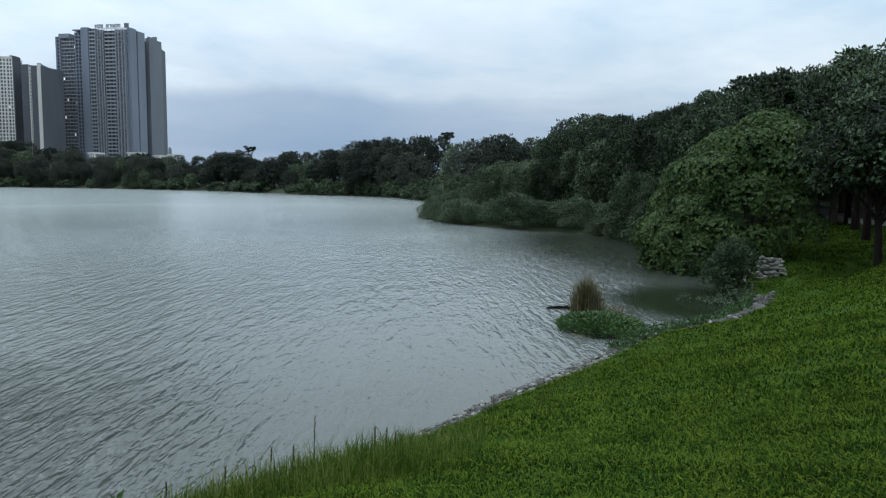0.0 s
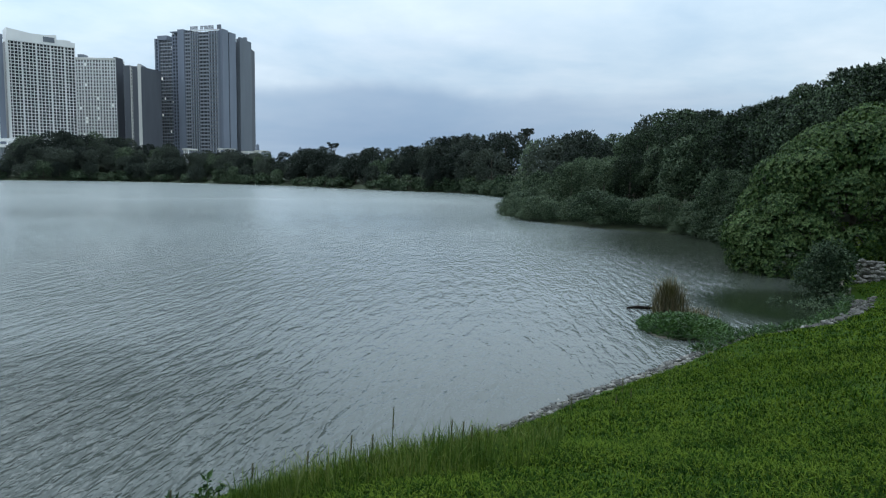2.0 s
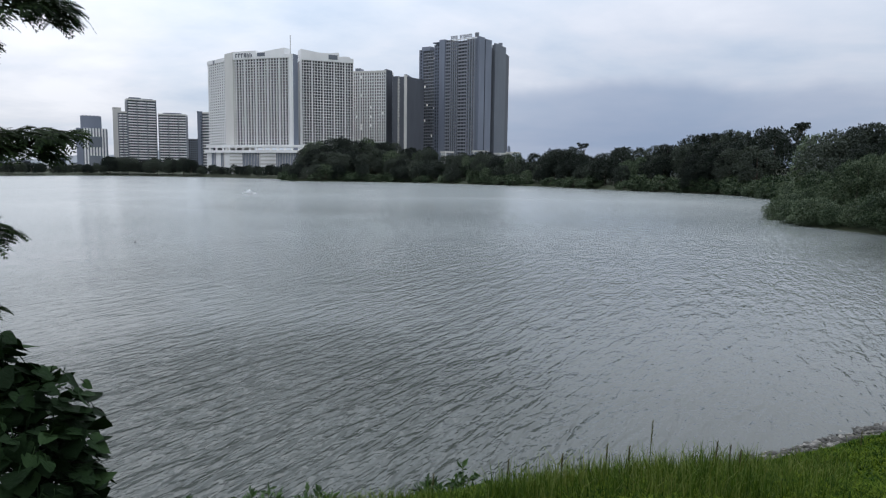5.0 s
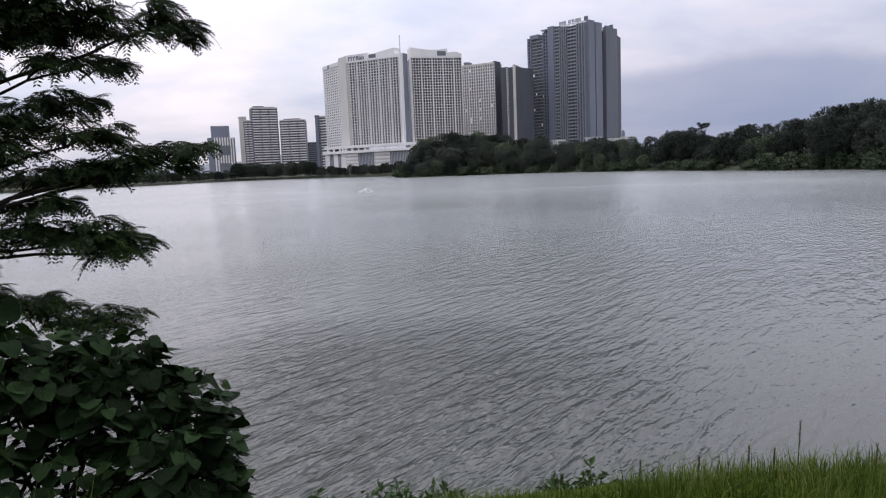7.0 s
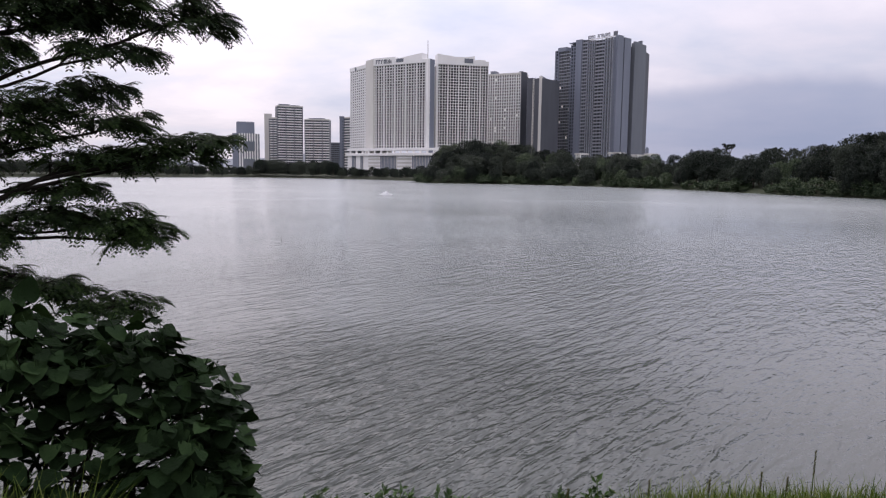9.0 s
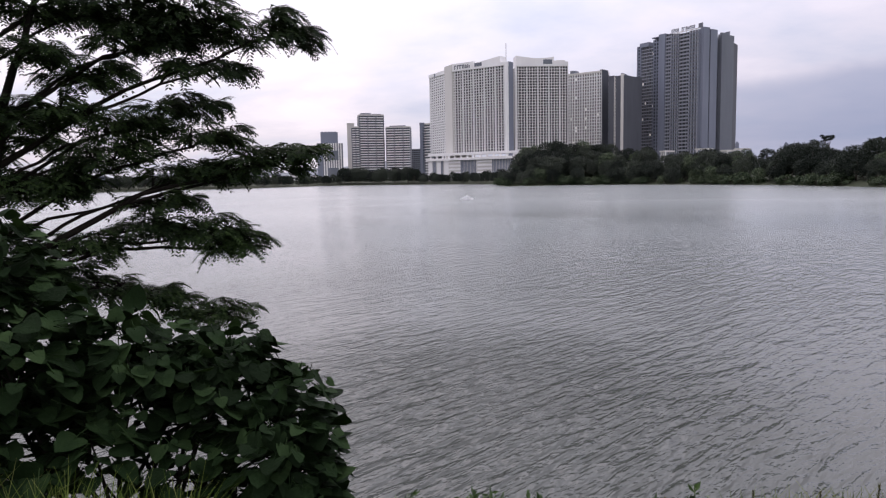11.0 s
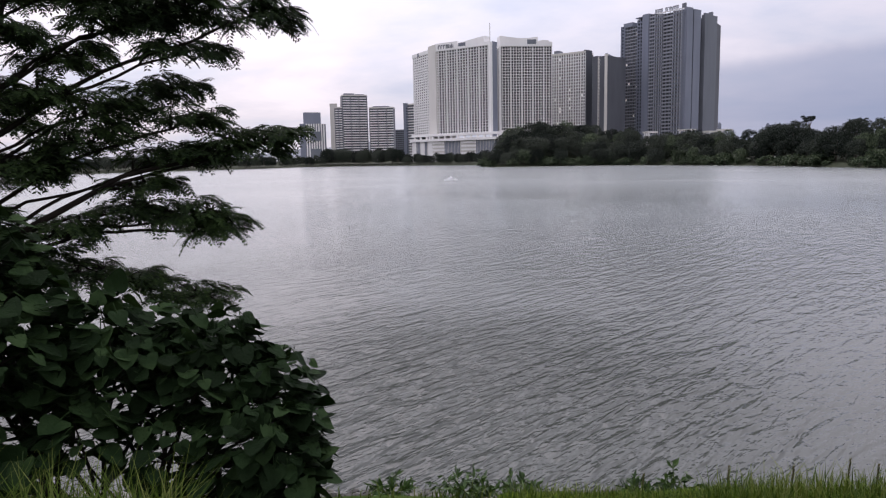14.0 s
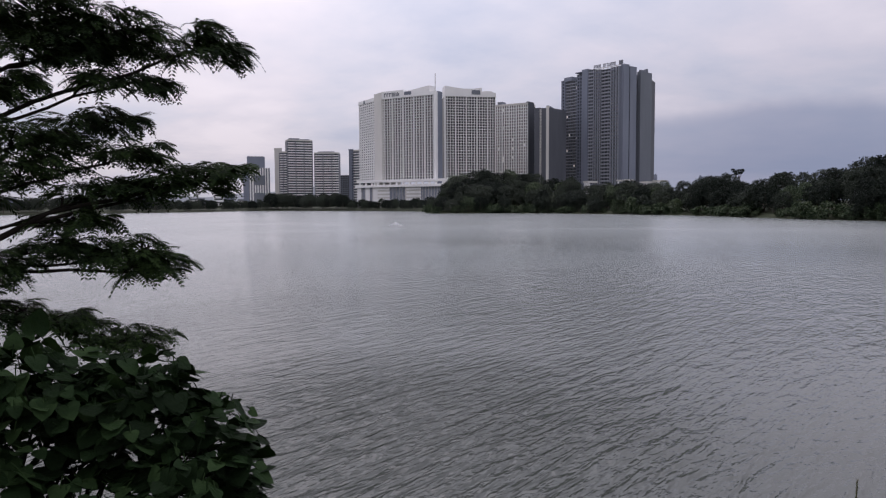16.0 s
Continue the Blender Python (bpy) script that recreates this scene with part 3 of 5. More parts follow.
def curtain_block():
    a, b = polar(34.1, 716), polar(31.42, 702)
    t = thing("apartment_block", (0, 0, 0), "light grey apartment tower with a dark edge and lit windows", "building")
    m, L = facade(t, a, b, 15, 104.5, 30, 14, M_WHITE, M_GLASS_PALE, 20, 0.3, 0.3, 1.0, 3, 14, 8)
    box_part("parapet", (0, -0.3, 104.5), (L, 20, 106.5), M_CREAM, t, m)
    box_part("lift_house", (L * 0.02, 5, 106.5), (L * 0.17, 14, 110), M_MIDGREY, t, m)
    m2, L2 = frame_of(b, polar(30.98, 712))
    box_part("edge_wall", (0, -0.8, 10), (L2, 2, 107.5), M_DARK, t, m2, "dark edge wall")
    a, b = polar(30.9, 690), polar(29.8, 680)
    t = thing("apartment_block", (0, 0, 0), "charcoal apartment tower with a pale window strip", "building")
    m, L = frame_of(a, b)
    box_part("wall", (0, 0, 10), (L * 0.36, 30, 99), M_DARK, t, m)
    facade(t, m @ Vector((L * 0.36, 0.6, 0)), m @ Vector((L * 0.52, 0.6, 0)), 10, 98, 30, 1, M_CREAM, M_GLASS, 20, 0.3, 0.4, 0.5)
    box_part("wall", (L * 0.52, 0, 10), (L, 30, 98), M_DARK, t, m)
    m2, L2 = frame_of(b, polar(28.8, 728))
    box_part("edge_pier", (0, -0.5, 10), (4.2, 2, 99.5), M_CREAM, t, m2, "pale corner pier")
    facade(t, m2 @ Vector((4.4, 0.4, 0)), m2 @ Vector((L2, 0.4, 0)), 10, 98.5, 30, 9, M_MIDGREY, M_GLASS, 2, 0.4, 0.35, 0.5)
    box_part("roof_edge", (0.5, -0.3, 98.5), (L2, 2, 100), M_GREY, t, m2)


curtain_block()


def grey_tower():
    t = thing("apartment_tower", (0, 0, 0), "tall grey apartment tower with balcony strips and roof sign", "building")
    A, B = polar(28.75, 736), polar(23.9, 690)

    def on(az):
        """The front's point at that bearing."""
        d = B - A
        w = polar(az, 1.0)
        k = (A.x * w.y - A.y * w.x) / (d.y * w.x - d.x * w.y)
        return A + d * k

    def strip(z1, a0, a1, cols, wall, glass, out=0.0, z0=14.0, floors=37, pier=0.3, band=0.36, lit=0, seed=0):
        m, L = frame_of(A, B)
        off = m.to_3x3() @ Vector((0, -out, 0))
        return facade(t, on(a0) + off, on(a1) + off, z0, z1, floors, cols, wall, glass, 22, pier, band, 0.9, 0, lit, seed, M_PALEBAND if wall is M_MIDGREY else M_GREY)

    m, L = strip(132.5, 28.75, 28.45, 1, M_GREY, M_GLASS)
    m, L = strip(131, 28.45, 27.5, 5, M_MIDGREY, M_GLASS_PALE, -1.0, lit=8, seed=4, pier=0.2, band=0.25)
    box_part("roof_crown", (L * -0.1, -1, 131), (L * 0.6, 10, 135), M_GREY, t, m)
    m, L = strip(135.5, 27.5, 27.05, 2, M_GREY, M_GLASS, 0.8)
    box_part("roof_fin", (-1.5, -0.5, 137), (L * 0.8, 8, 138), M_GREY, t, m)
    box_part("roof_post", (L * 0.2, 1, 135.5), (L * 0.2 + 0.6, 1.6, 137), M_GREY, t, m)
    ma, La = frame_of(on(27.05), on(26.6))
    box_part("pier_wall", (0, -1.8, 10), (La, 20, 139.5), M_GREY, t, ma, "blank grey pier")
    m, L = strip(138.5, 26.6, 26.2, 2, M_MIDGREY, M_GLASS, 0.4)
    m, L = strip(137.0, 26.2, 25.65, 3, M_PALEBAND, M_GLASS_PALE, 1.2, pier=0.24, band=0.28)
    m, L = strip(136.5, 25.65, 24.85, 3, M_MIDGREY, M_GLASS, -0.6, pier=0.2, band=0.4)
    ms, Ls = frame_of(on(26.35), on(23.95))
    m, L = strip(136.8, 24.85, 24.2, 3, M_PALEBAND, M_GLASS_PALE, 1.6, pier=0.26, band=0.3)
    m, L = strip(136.8, 24.2, 23.9, 1, M_GREY, M_GLASS, 0.6, pier=0.3)
    # roof sign on its frame
    for k in range(7):
        box_part("sign_post", (Ls * (0.05 + 0.14 * k), 2, 134), (Ls * (0.05 + 0.14 * k) + 0.4, 2.5, 138.6), M_METAL, t, ms)
    rail = box_part("sign_rail", (Ls * 0.02, 1.8, 138.2), (Ls * 0.97, 2.6, 138.8), M_METAL, t, ms)
    mb = ms @ pose(0, 2.4, 0)
    bars(rail, mb, Ls * 0.02, Ls * 0.26, 139.2, 142.4, 7, 4, M_LETTER)
    bars(rail, mb, Ls * 0.33, Ls * 0.74, 139.2, 142.4, 9, 7, M_LETTER)
    box_part("sign_panel", (Ls * 0.83, 2, 139), (Ls * 0.95, 2.6, 142.8), M_LETTER, t, ms)
    # blank side, with a dark slot, and the rear wing
    sd = polar(22.9, 706)
    m2, L2 = frame_of(B, sd)
    box_part("side_wall", (0, -0.2, 10), (L2 * 0.42, 3, 138.4), M_GREY, t, m2, "blank grey side wall")
    box_part("side_slot", (L2 * 0.42, 0.8, 10), (L2 * 0.5, 3, 137), M_MIDGREY, t, m2)
    box_part("side_wall", (L2 * 0.5, 0.0, 10), (L2, 3, 137.4), M_GREY, t, m2)
    m3, L3 = frame_of(sd, polar(22.55, 716))
    box_part("recess", (0, 4, 10), (L3, 6, 132), M_DARK, t, m3, "dark recess")
    m4, L4 = frame_of(polar(22.6, 712), polar(21.75, 728))
    box_part("rear_wing", (0, 0, 10), (L4, 4, 134.5), M_MIDGREY, t, m4, "grey rear wing")
    box_part("roof_crown", (L4 * 0.15, 2, 134.5), (L4 * 0.55, 4, 136.5), M_MIDGREY, t, m4)
    box_part("roof_fin", (L4 * 0.72, 2, 134.5), (L4 * 0.8, 6, 138.5), M_MIDGREY, t, m4)
    m5, L5 = frame_of(polar(21.75, 728), polar(21.5, 742))
    box_part("rear_edge", (0, 0, 10), (L5, 3, 128), M_DARK, t, m5)
    # low entrance roofs in front
    e = thing("entrance_pavilion", (0, 0, 0), "low white entrance roofs at the tower foot", "building")
    for az0, az1, h in ((24.4, 23.4, 26), (22.6, 22.1, 24), (27.0, 26.6, 25), (21.6, 21.2, 25)):
        mm, LL = frame_of(polar(az0, 660), polar(az1, 655))
        box_part("roof_slab", (0, 0, h), (LL, 12, h + 1.4), M_CREAM, e, mm)
        for k in range(3):
            box_part("column", (LL * (0.1 + 0.38 * k), 1, 5), (LL * (0.1 + 0.38 * k) + 1, 2, h), M_WHITE, e, mm)


grey_tower()


def banded_block(az0, az1, d0, d1, z1, floors, cols, label, wall=M_CREAM, steps=(), lit=0, group="", z0=6.0, deep=3):
    t = thing("apartment_block", (0, 0, 0), label, "building", group)
    m, L = facade(t, polar(az0, d0), polar(az1, d1), z0, z1, floors, cols, M_MIDGREY if wall is M_CREAM else wall, M_GLASS, 18, 0.26, 0.4, 1.3, deep, lit, int(z1), M_WHITE if wall is M_CREAM else None)
    box_part("parapet", (0, -0.4, z1), (L, 18, z1 + 1.6), wall, t, m)
    for x0, x1, h in steps:
        box_part("lift_house", (L * x0, 3, z1 + 1.6), (L * x1, 12, z1 + h), M_MIDGREY, t, m)
    return t, m, L


def left_cluster():
    g = "banded apartment towers"
    banded_block(50.98, 48.98, 900, 905, 87, 26, 12, "tall banded cream and grey apartment tower", steps=((0.1, 0.5, 3.5), (0.55, 0.9, 2.6)), group=g, deep=4)
    banded_block(51.62, 50.98, 905, 902, 72, 22, 4, "lower wing of a banded apartment tower", group=g, deep=2)
    banded_block(48.85, 46.92, 900, 895, 71, 21, 11, "mid-height banded cream and grey apartment tower", steps=((0.15, 0.8, 3.0),), group=g, deep=4)
    for a0, a1, d, h, mat, label in ((51.98, 51.4, 960, 81, M_CREAM, "pale blank-sided tower behind the banded towers"), (46.08, 45.72, 768, 65, M_GREY, "grey blank-sided apartment block beside the white slab")):
        t = thing("apartment_block", (0, 0, 0), label, "building")
        m, L = frame_of(polar(a0, d), polar(a1, d))
        box_part("wall", (0, 0, 4), (L, 16, h), mat, t, m)
        box_part("parapet", (-0.2, -0.3, h), (L + 0.2, 16, h + 1.5), mat, t, m)
        for k in range(18):
            box_part("window", (L * 0.68, -0.15, 8 + k * (h - 10) / 18), (L * 0.86, 0.1, 9.8 + k * (h - 10) / 18), M_GLASS, t, m)
    banded_block(45.75, 45.0, 770, 760, 64, 20, 5, "grey apartment block with white window bands", M_CREAM, deep=0)
    banded_block(46.9, 46.05, 1050, 1050, 49, 14, 6, "low grey office block far behind", M_MIDGREY, deep=0)
    t = thing("office_building", (0, 0, 0), "grey office building with pale upright stripes and grey panels", "building")
    m, L = frame_of(polar(54.43, 830), polar(52.36, 830))
    box_part("wall", (0, 0, 2), (L * 0.2, 24, 49), M_GREY, t, m)
    box_part("wall", (L * 0.2, 0.4, 2), (L, 24, 48.5), M_MIDGREY, t, m)
    box_part("lift_house", (L * 0.15, 4, 49), (L * 0.82, 20, 62), M_GREY, t, m)
    for k in range(8):
        x = L * (0.24 + 0.094 * k)
        box_part("stripe", (x, -0.3, 4), (x + L * 0.05, 0.6, 49), M_WHITE, t, m, "pale upright stripe")
    for z in (9, 29):
        box_part("panel", (L * 0.4, -0.6, z), (L * 0.82, 0.2, z + 11), M_MIDGREY, t, m, "grey glazed panel")
    for k in range(5):
        box_part("roof_unit", (L * (0.2 + 0.12 * k), 6, 62), (L * (0.26 + 0.12 * k), 10, 62.7), M_MIDGREY, t, m)
    # low buildings behind the far trees, and a far ridge of the town
    rng = random.Random(21)
    for k in range(34):
        az, d = 54.6 + k * 0.72 + rng.uniform(-0.3, 0.3), rng.uniform(820, 1000)
        h = rng.choice((8, 10, 12, 14, 20))
        b = thing("low_building", (0, 0, 0), "low pale town building beyond the lake trees", "building", "low town buildings")
        mm, LL = frame_of(polar(az + rng.uniform(0.3, 0.7), d), polar(az - rng.uniform(0.2, 0.5), d))
        box_part("wall", (0, 0, 2), (LL, 14, h), (M_CREAM, M_GREY, M_WHITE)[k % 3], b, mm)
        for j in range(int(h // 4)):
            box_part("window_band", (0.8, -0.12, 4 + j * 4), (LL - 0.8, 0.2, 5.6 + j * 4), M_GLASS, b, mm)
        box_part("roof", (-0.6, -0.6, h), (LL + 0.6, 15, h + 0.7), M_MIDGREY, b, mm)
    for k in range(16):
        az = 21.3 - k * 0.42 + rng.uniform(-0.1, 0.1)
        d = 2600 + rng.uniform(-200, 200)
        h = rng.choice((62, 70, 78, 90, 112)) * (1.0 if k < 3 else 0.86)
        b = thing("distant_tower", (0, 0, 0), "hazy pale tower block on the skyline", "building", "distant towers")
        mm, LL = frame_of(polar(az + 0.12, d), polar(az - 0.12, d))
        box_part("wall", (0, 0, 2), (LL, 20, h), M_GREY, b, mm)
        box_part("roof", (LL * 0.2, 2, h), (LL * 0.7, 12, h + 4), M_GREY, b, mm)

    # a far wooded ridge behind the town
    a = np.radians(np.linspace(100, 40, 121))
    top = 34 + 12 * np.sin(a * 9) + 8 * np.sin(a * 23 + 1) + 3 * np.sin(a * 61)
    x, y = -np.sin(a), np.cos(a)
    V = np.concatenate([np.stack([x * 1700, y * 1700, 0 * x], 1), np.stack([x * 1900, y * 1900, top], 1), np.stack([x * 2300, y * 2300, 0 * x], 1)])
    F = [(j * 121 + i, j * 121 + i + 1, (j + 1) * 121 + i + 1, (j + 1) * 121 + i) for j in range(2) for i in range(120)]
    tagged(new("backdrop", mesh_of("backdrop", V, F, M_RIDGE, True)), "hazy grey-green wooded ridge far behind the town", "ridge", kind="structure")


left_cluster()


# ---- trees ----
def crown_arrays(rng, blobs, per_blob, size, flat=1.0, droop=0.0, aspect=0.55, fill=0.35):
    """Leaves over a crown made of overlapping clumps: most near each clump's skin, pointing outward and down."""
    P, D, S, N = [], [], [], []
    for (c, r) in blobs:
        n = max(12, int(per_blob * (r[0] if np.ndim(r) else r) ** 2))
        u = unit(rng.normal(size=(n, 3)))
        u[:, 2] = np.where(u[:, 2] < -0.55, -u[:, 2], u[:, 2])
        k = 1 - fill * rng.random(n) ** 2
        k *= 1 + 0.16 * np.sin(u[:, 0] * 6 + c[0] * 3) * np.sin(u[:, 1] * 7 + c[1]) + 0.08 * np.sin(u[:, 2] * 13 + c[2])
        rr = np.asarray(r) if np.ndim(r) else np.array([r, r, r * flat])
        P.append(np.asarray(c) + u * rr * k[:, None])
        d = unit(u * 0.45 + rng.normal(size=(n, 3)) * 0.6 + np.array([0, 0, -droop]))
        face = unit(u * 0.8 + rng.normal(size=(n, 3)) * 0.45 + np.array([0, 0, 0.55]))
        D.append(d)
        S.append(unit(np.cross(face, d)))
        N.append(size * rng.uniform(0.6, 1.35, n))
    P, D, S, N = (np.concatenate(a) for a in (P, D, S, N))
    return leaf_quads(P, D, S, N, N * aspect)


def limb_arrays(rng, h, r0, blobs, fork=0.35, lean=0.0):
    """A tapered trunk with limbs that reach into the clumps."""
    top = np.array([lean, 0, h * 0.8])
    pts = [np.array([0, 0, -0.4]), np.array([0.02, 0.01, h * 0.12]), np.array([lean * 0.3, 0.05 * h * rng.normal() * 0.3, h * fork]), top]
    chunks = [tube(pts, [r0 * 1.35, r0, r0 * 0.75, r0 * 0.2], 8)]
    for c, r in blobs:
        c = np.asarray(c)
        k = np.clip(c[2] / h * 0.6, fork * 0.6, 0.7)
        s = np.array([lean * k, 0, h * k])
        mid = (s + c) / 2 + np.array([0, 0, 0.04 * h])
        chunks.append(tube([s, mid, c], [r0 * 0.42, r0 * 0.28, r0 * 0.08], 5))
    return join(chunks)


def tree_kind(name, seed, h, w, bottom, leaf, count, mat, bark=M_BARK, trunk=0.02, flat=0.75, label="", blobs=14, shape="round", clump=(0.11, 0.19)):
    rng = np.random.default_rng(seed)
    B = []
    for k in range(blobs):
        t = (k + 0.5) / blobs
        a = k * 2.4 + rng.uniform(-0.4, 0.4)
        z = bottom + (h - bottom) * (0.12 + 0.78 * t)
        if shape == "cone":
            rr = w * 0.5 * (1.02 - t) * 0.9
        elif shape == "flat":
            rr = w * 0.5 * (0.35 + 0.6 * t)
        else:
            rr = w * 0.5 * math.sqrt(max(0.05, 1 - (1.7 * t - 0.75) ** 2)) * 0.72
        rad = w * rng.uniform(*clump) * (0.6 if shape == "cone" else 1)
        rr *= rng.uniform(0.8, 1.12)
        B.append(((rr * math.cos(a), rr * math.sin(a), z - rad * 0.3), (rad, rad, rad * (flat if shape != "flat" else 0.35))))
    ob = thing(name, (0, 0, -900), label, "tree")
    v, f = limb_arrays(rng, h, h * trunk, B[:9])
    part_mesh("trunk", mesh_of("trunk", v, f, bark, True), ob)
    v, f = crown_arrays(rng, B, count / (blobs * (w * sum(clump) / 2) ** 2), leaf, droop=0.25)
    v[:, 2] *= h / v[:, 2].max()
    part_mesh("crown", mesh_of("crown", v, f, mat), ob)
    return ob, h


def in_lake(x, y):
    return shore_distance(np.array([x]), np.array([y]))[0] < 0


FAR_KINDS = [
    tree_kind("tree", 1, 13, 11, 2.0, 0.52, 5200, M_FAR_LEAF, blobs=26, label="broad dark green lakeside tree in the far woods"),
    tree_kind("tree", 2, 15, 10, 2.5, 0.5, 5200, M_FAR_LEAF, label="tall dark green tree in the far woods", blobs=28),
    tree_kind("tree", 3, 11, 12, 0.8, 0.52, 5200, M_FAR_LEAF, label="low spreading tree hanging over the far shore", blobs=26),
    tree_kind("tree", 4, 16, 8, 3.0, 0.8, 2200, M_FAR_LEAF, label="pointed dark conifer-like tree above the woods", shape="cone", blobs=16),
    tree_kind("tree", 5, 12, 11, 1.0, 0.5, 5200, M_PALE_LEAF, blobs=26, label="greyish green tree with pale foliage on the shore"),
]
FAR_SHRUB = tree_kind("shrub", 6, 5, 7, 0.1, 0.6, 1500, M_PALE_LEAF, label="rounded pale green shrub at the far water's edge", blobs=9)
UMBRELLA = tree_kind("tree", 7, 20, 8, 16.6, 0.42, 2600, M_FAR_LEAF, label="umbrella-topped tree standing above the woods", shape="flat", blobs=9)
MID_KINDS = [
    tree_kind("tree", 11, 12, 10, 1.5, 0.27, 17000, M_MID_LEAF, label="dense dark green tree beside the cove", blobs=70, clump=(0.065, 0.125)),
    tree_kind("tree", 12, 13, 11, 2.0, 0.3, 15000, M_MID_LEAF, label="tall dark tree with layered foliage behind the cove", blobs=70, clump=(0.065, 0.125), flat=0.5),
    tree_kind("tree", 13, 9, 10, 0.6, 0.28, 15000, M_PALE_LEAF, label="grey-green tree with pale large leaves by the cove", blobs=70, clump=(0.065, 0.125)),
    tree_kind("tree", 14, 11, 9, 0.8, 0.22, 17000, M_MID_LEAF, label="feathery olive-green tree by the cove", blobs=70, clump=(0.065, 0.125), flat=1.0),
]
MID_SHRUB = tree_kind("shrub", 15, 4.5, 6, 0.0, 0.18, 11000, M_PALE_LEAF, label="rounded pale shrub on the point in the lake", blobs=24)


def plant(kind, x, y, height, turn, group, squash=1.0, sink=0.15):
    ob, h = kind
    s = height / h
    t = copy_thing(ob, pose(x, y, ground_z(x, y) - sink, 0, 0, turn) @ Matrix.Diagonal((s * squash, s * squash, s, 1)))
    t["group"] = group
    return t


# height of the woods' skyline as an angle above the eye, by bearing
SKYLINE = [(-40, 11.2), (-32, 10.2), (-28, 9.2), (-25.5, 8.8), (-22.5, 7.3), (-18.5, 6.4), (-14.3, 5.6), (-12, 5.2), (-9.2, 4.5), (-7, 3.9), (-4, 4.2), (0, 4.05), (3, 3.6), (6.2, 3.35), (8.5, 2.95), (10.3, 2.45), (13, 2.15), (15.3, 2.35),
           (17.5, 2.3), (19.5, 1.9), (22, 1.9), (26, 2.0), (30, 2.5), (33, 2.9), (35.3, 2.95), (37.3, 2.5), (38.7, 1.5), (39.4, 0.7)]


def skyline(az):
    return float(np.interp(az, [a for a, _ in SKYLINE], [e for _, e in SKYLINE]))


def far_shore(az, start):
    d = start
    while d < 800:
        p = polar(az, d)
        if not in_lake(p.x, p.y):
            return d
        d += 1.5
    return d


def shore_line(i0, i1, step):
    """Points along the lake's outline between two of its corners."""
    out = []
    for a, b in zip(LK[i0:i1], LK[i0 + 1:i1 + 1]):
        n = max(1, int(np.linalg.norm(b - a) / step))
        d = unit(b - a)
        for k in range(n):
            out.append((a + (b - a) * k / n, np.array([d[1], -d[0]])))
    return out


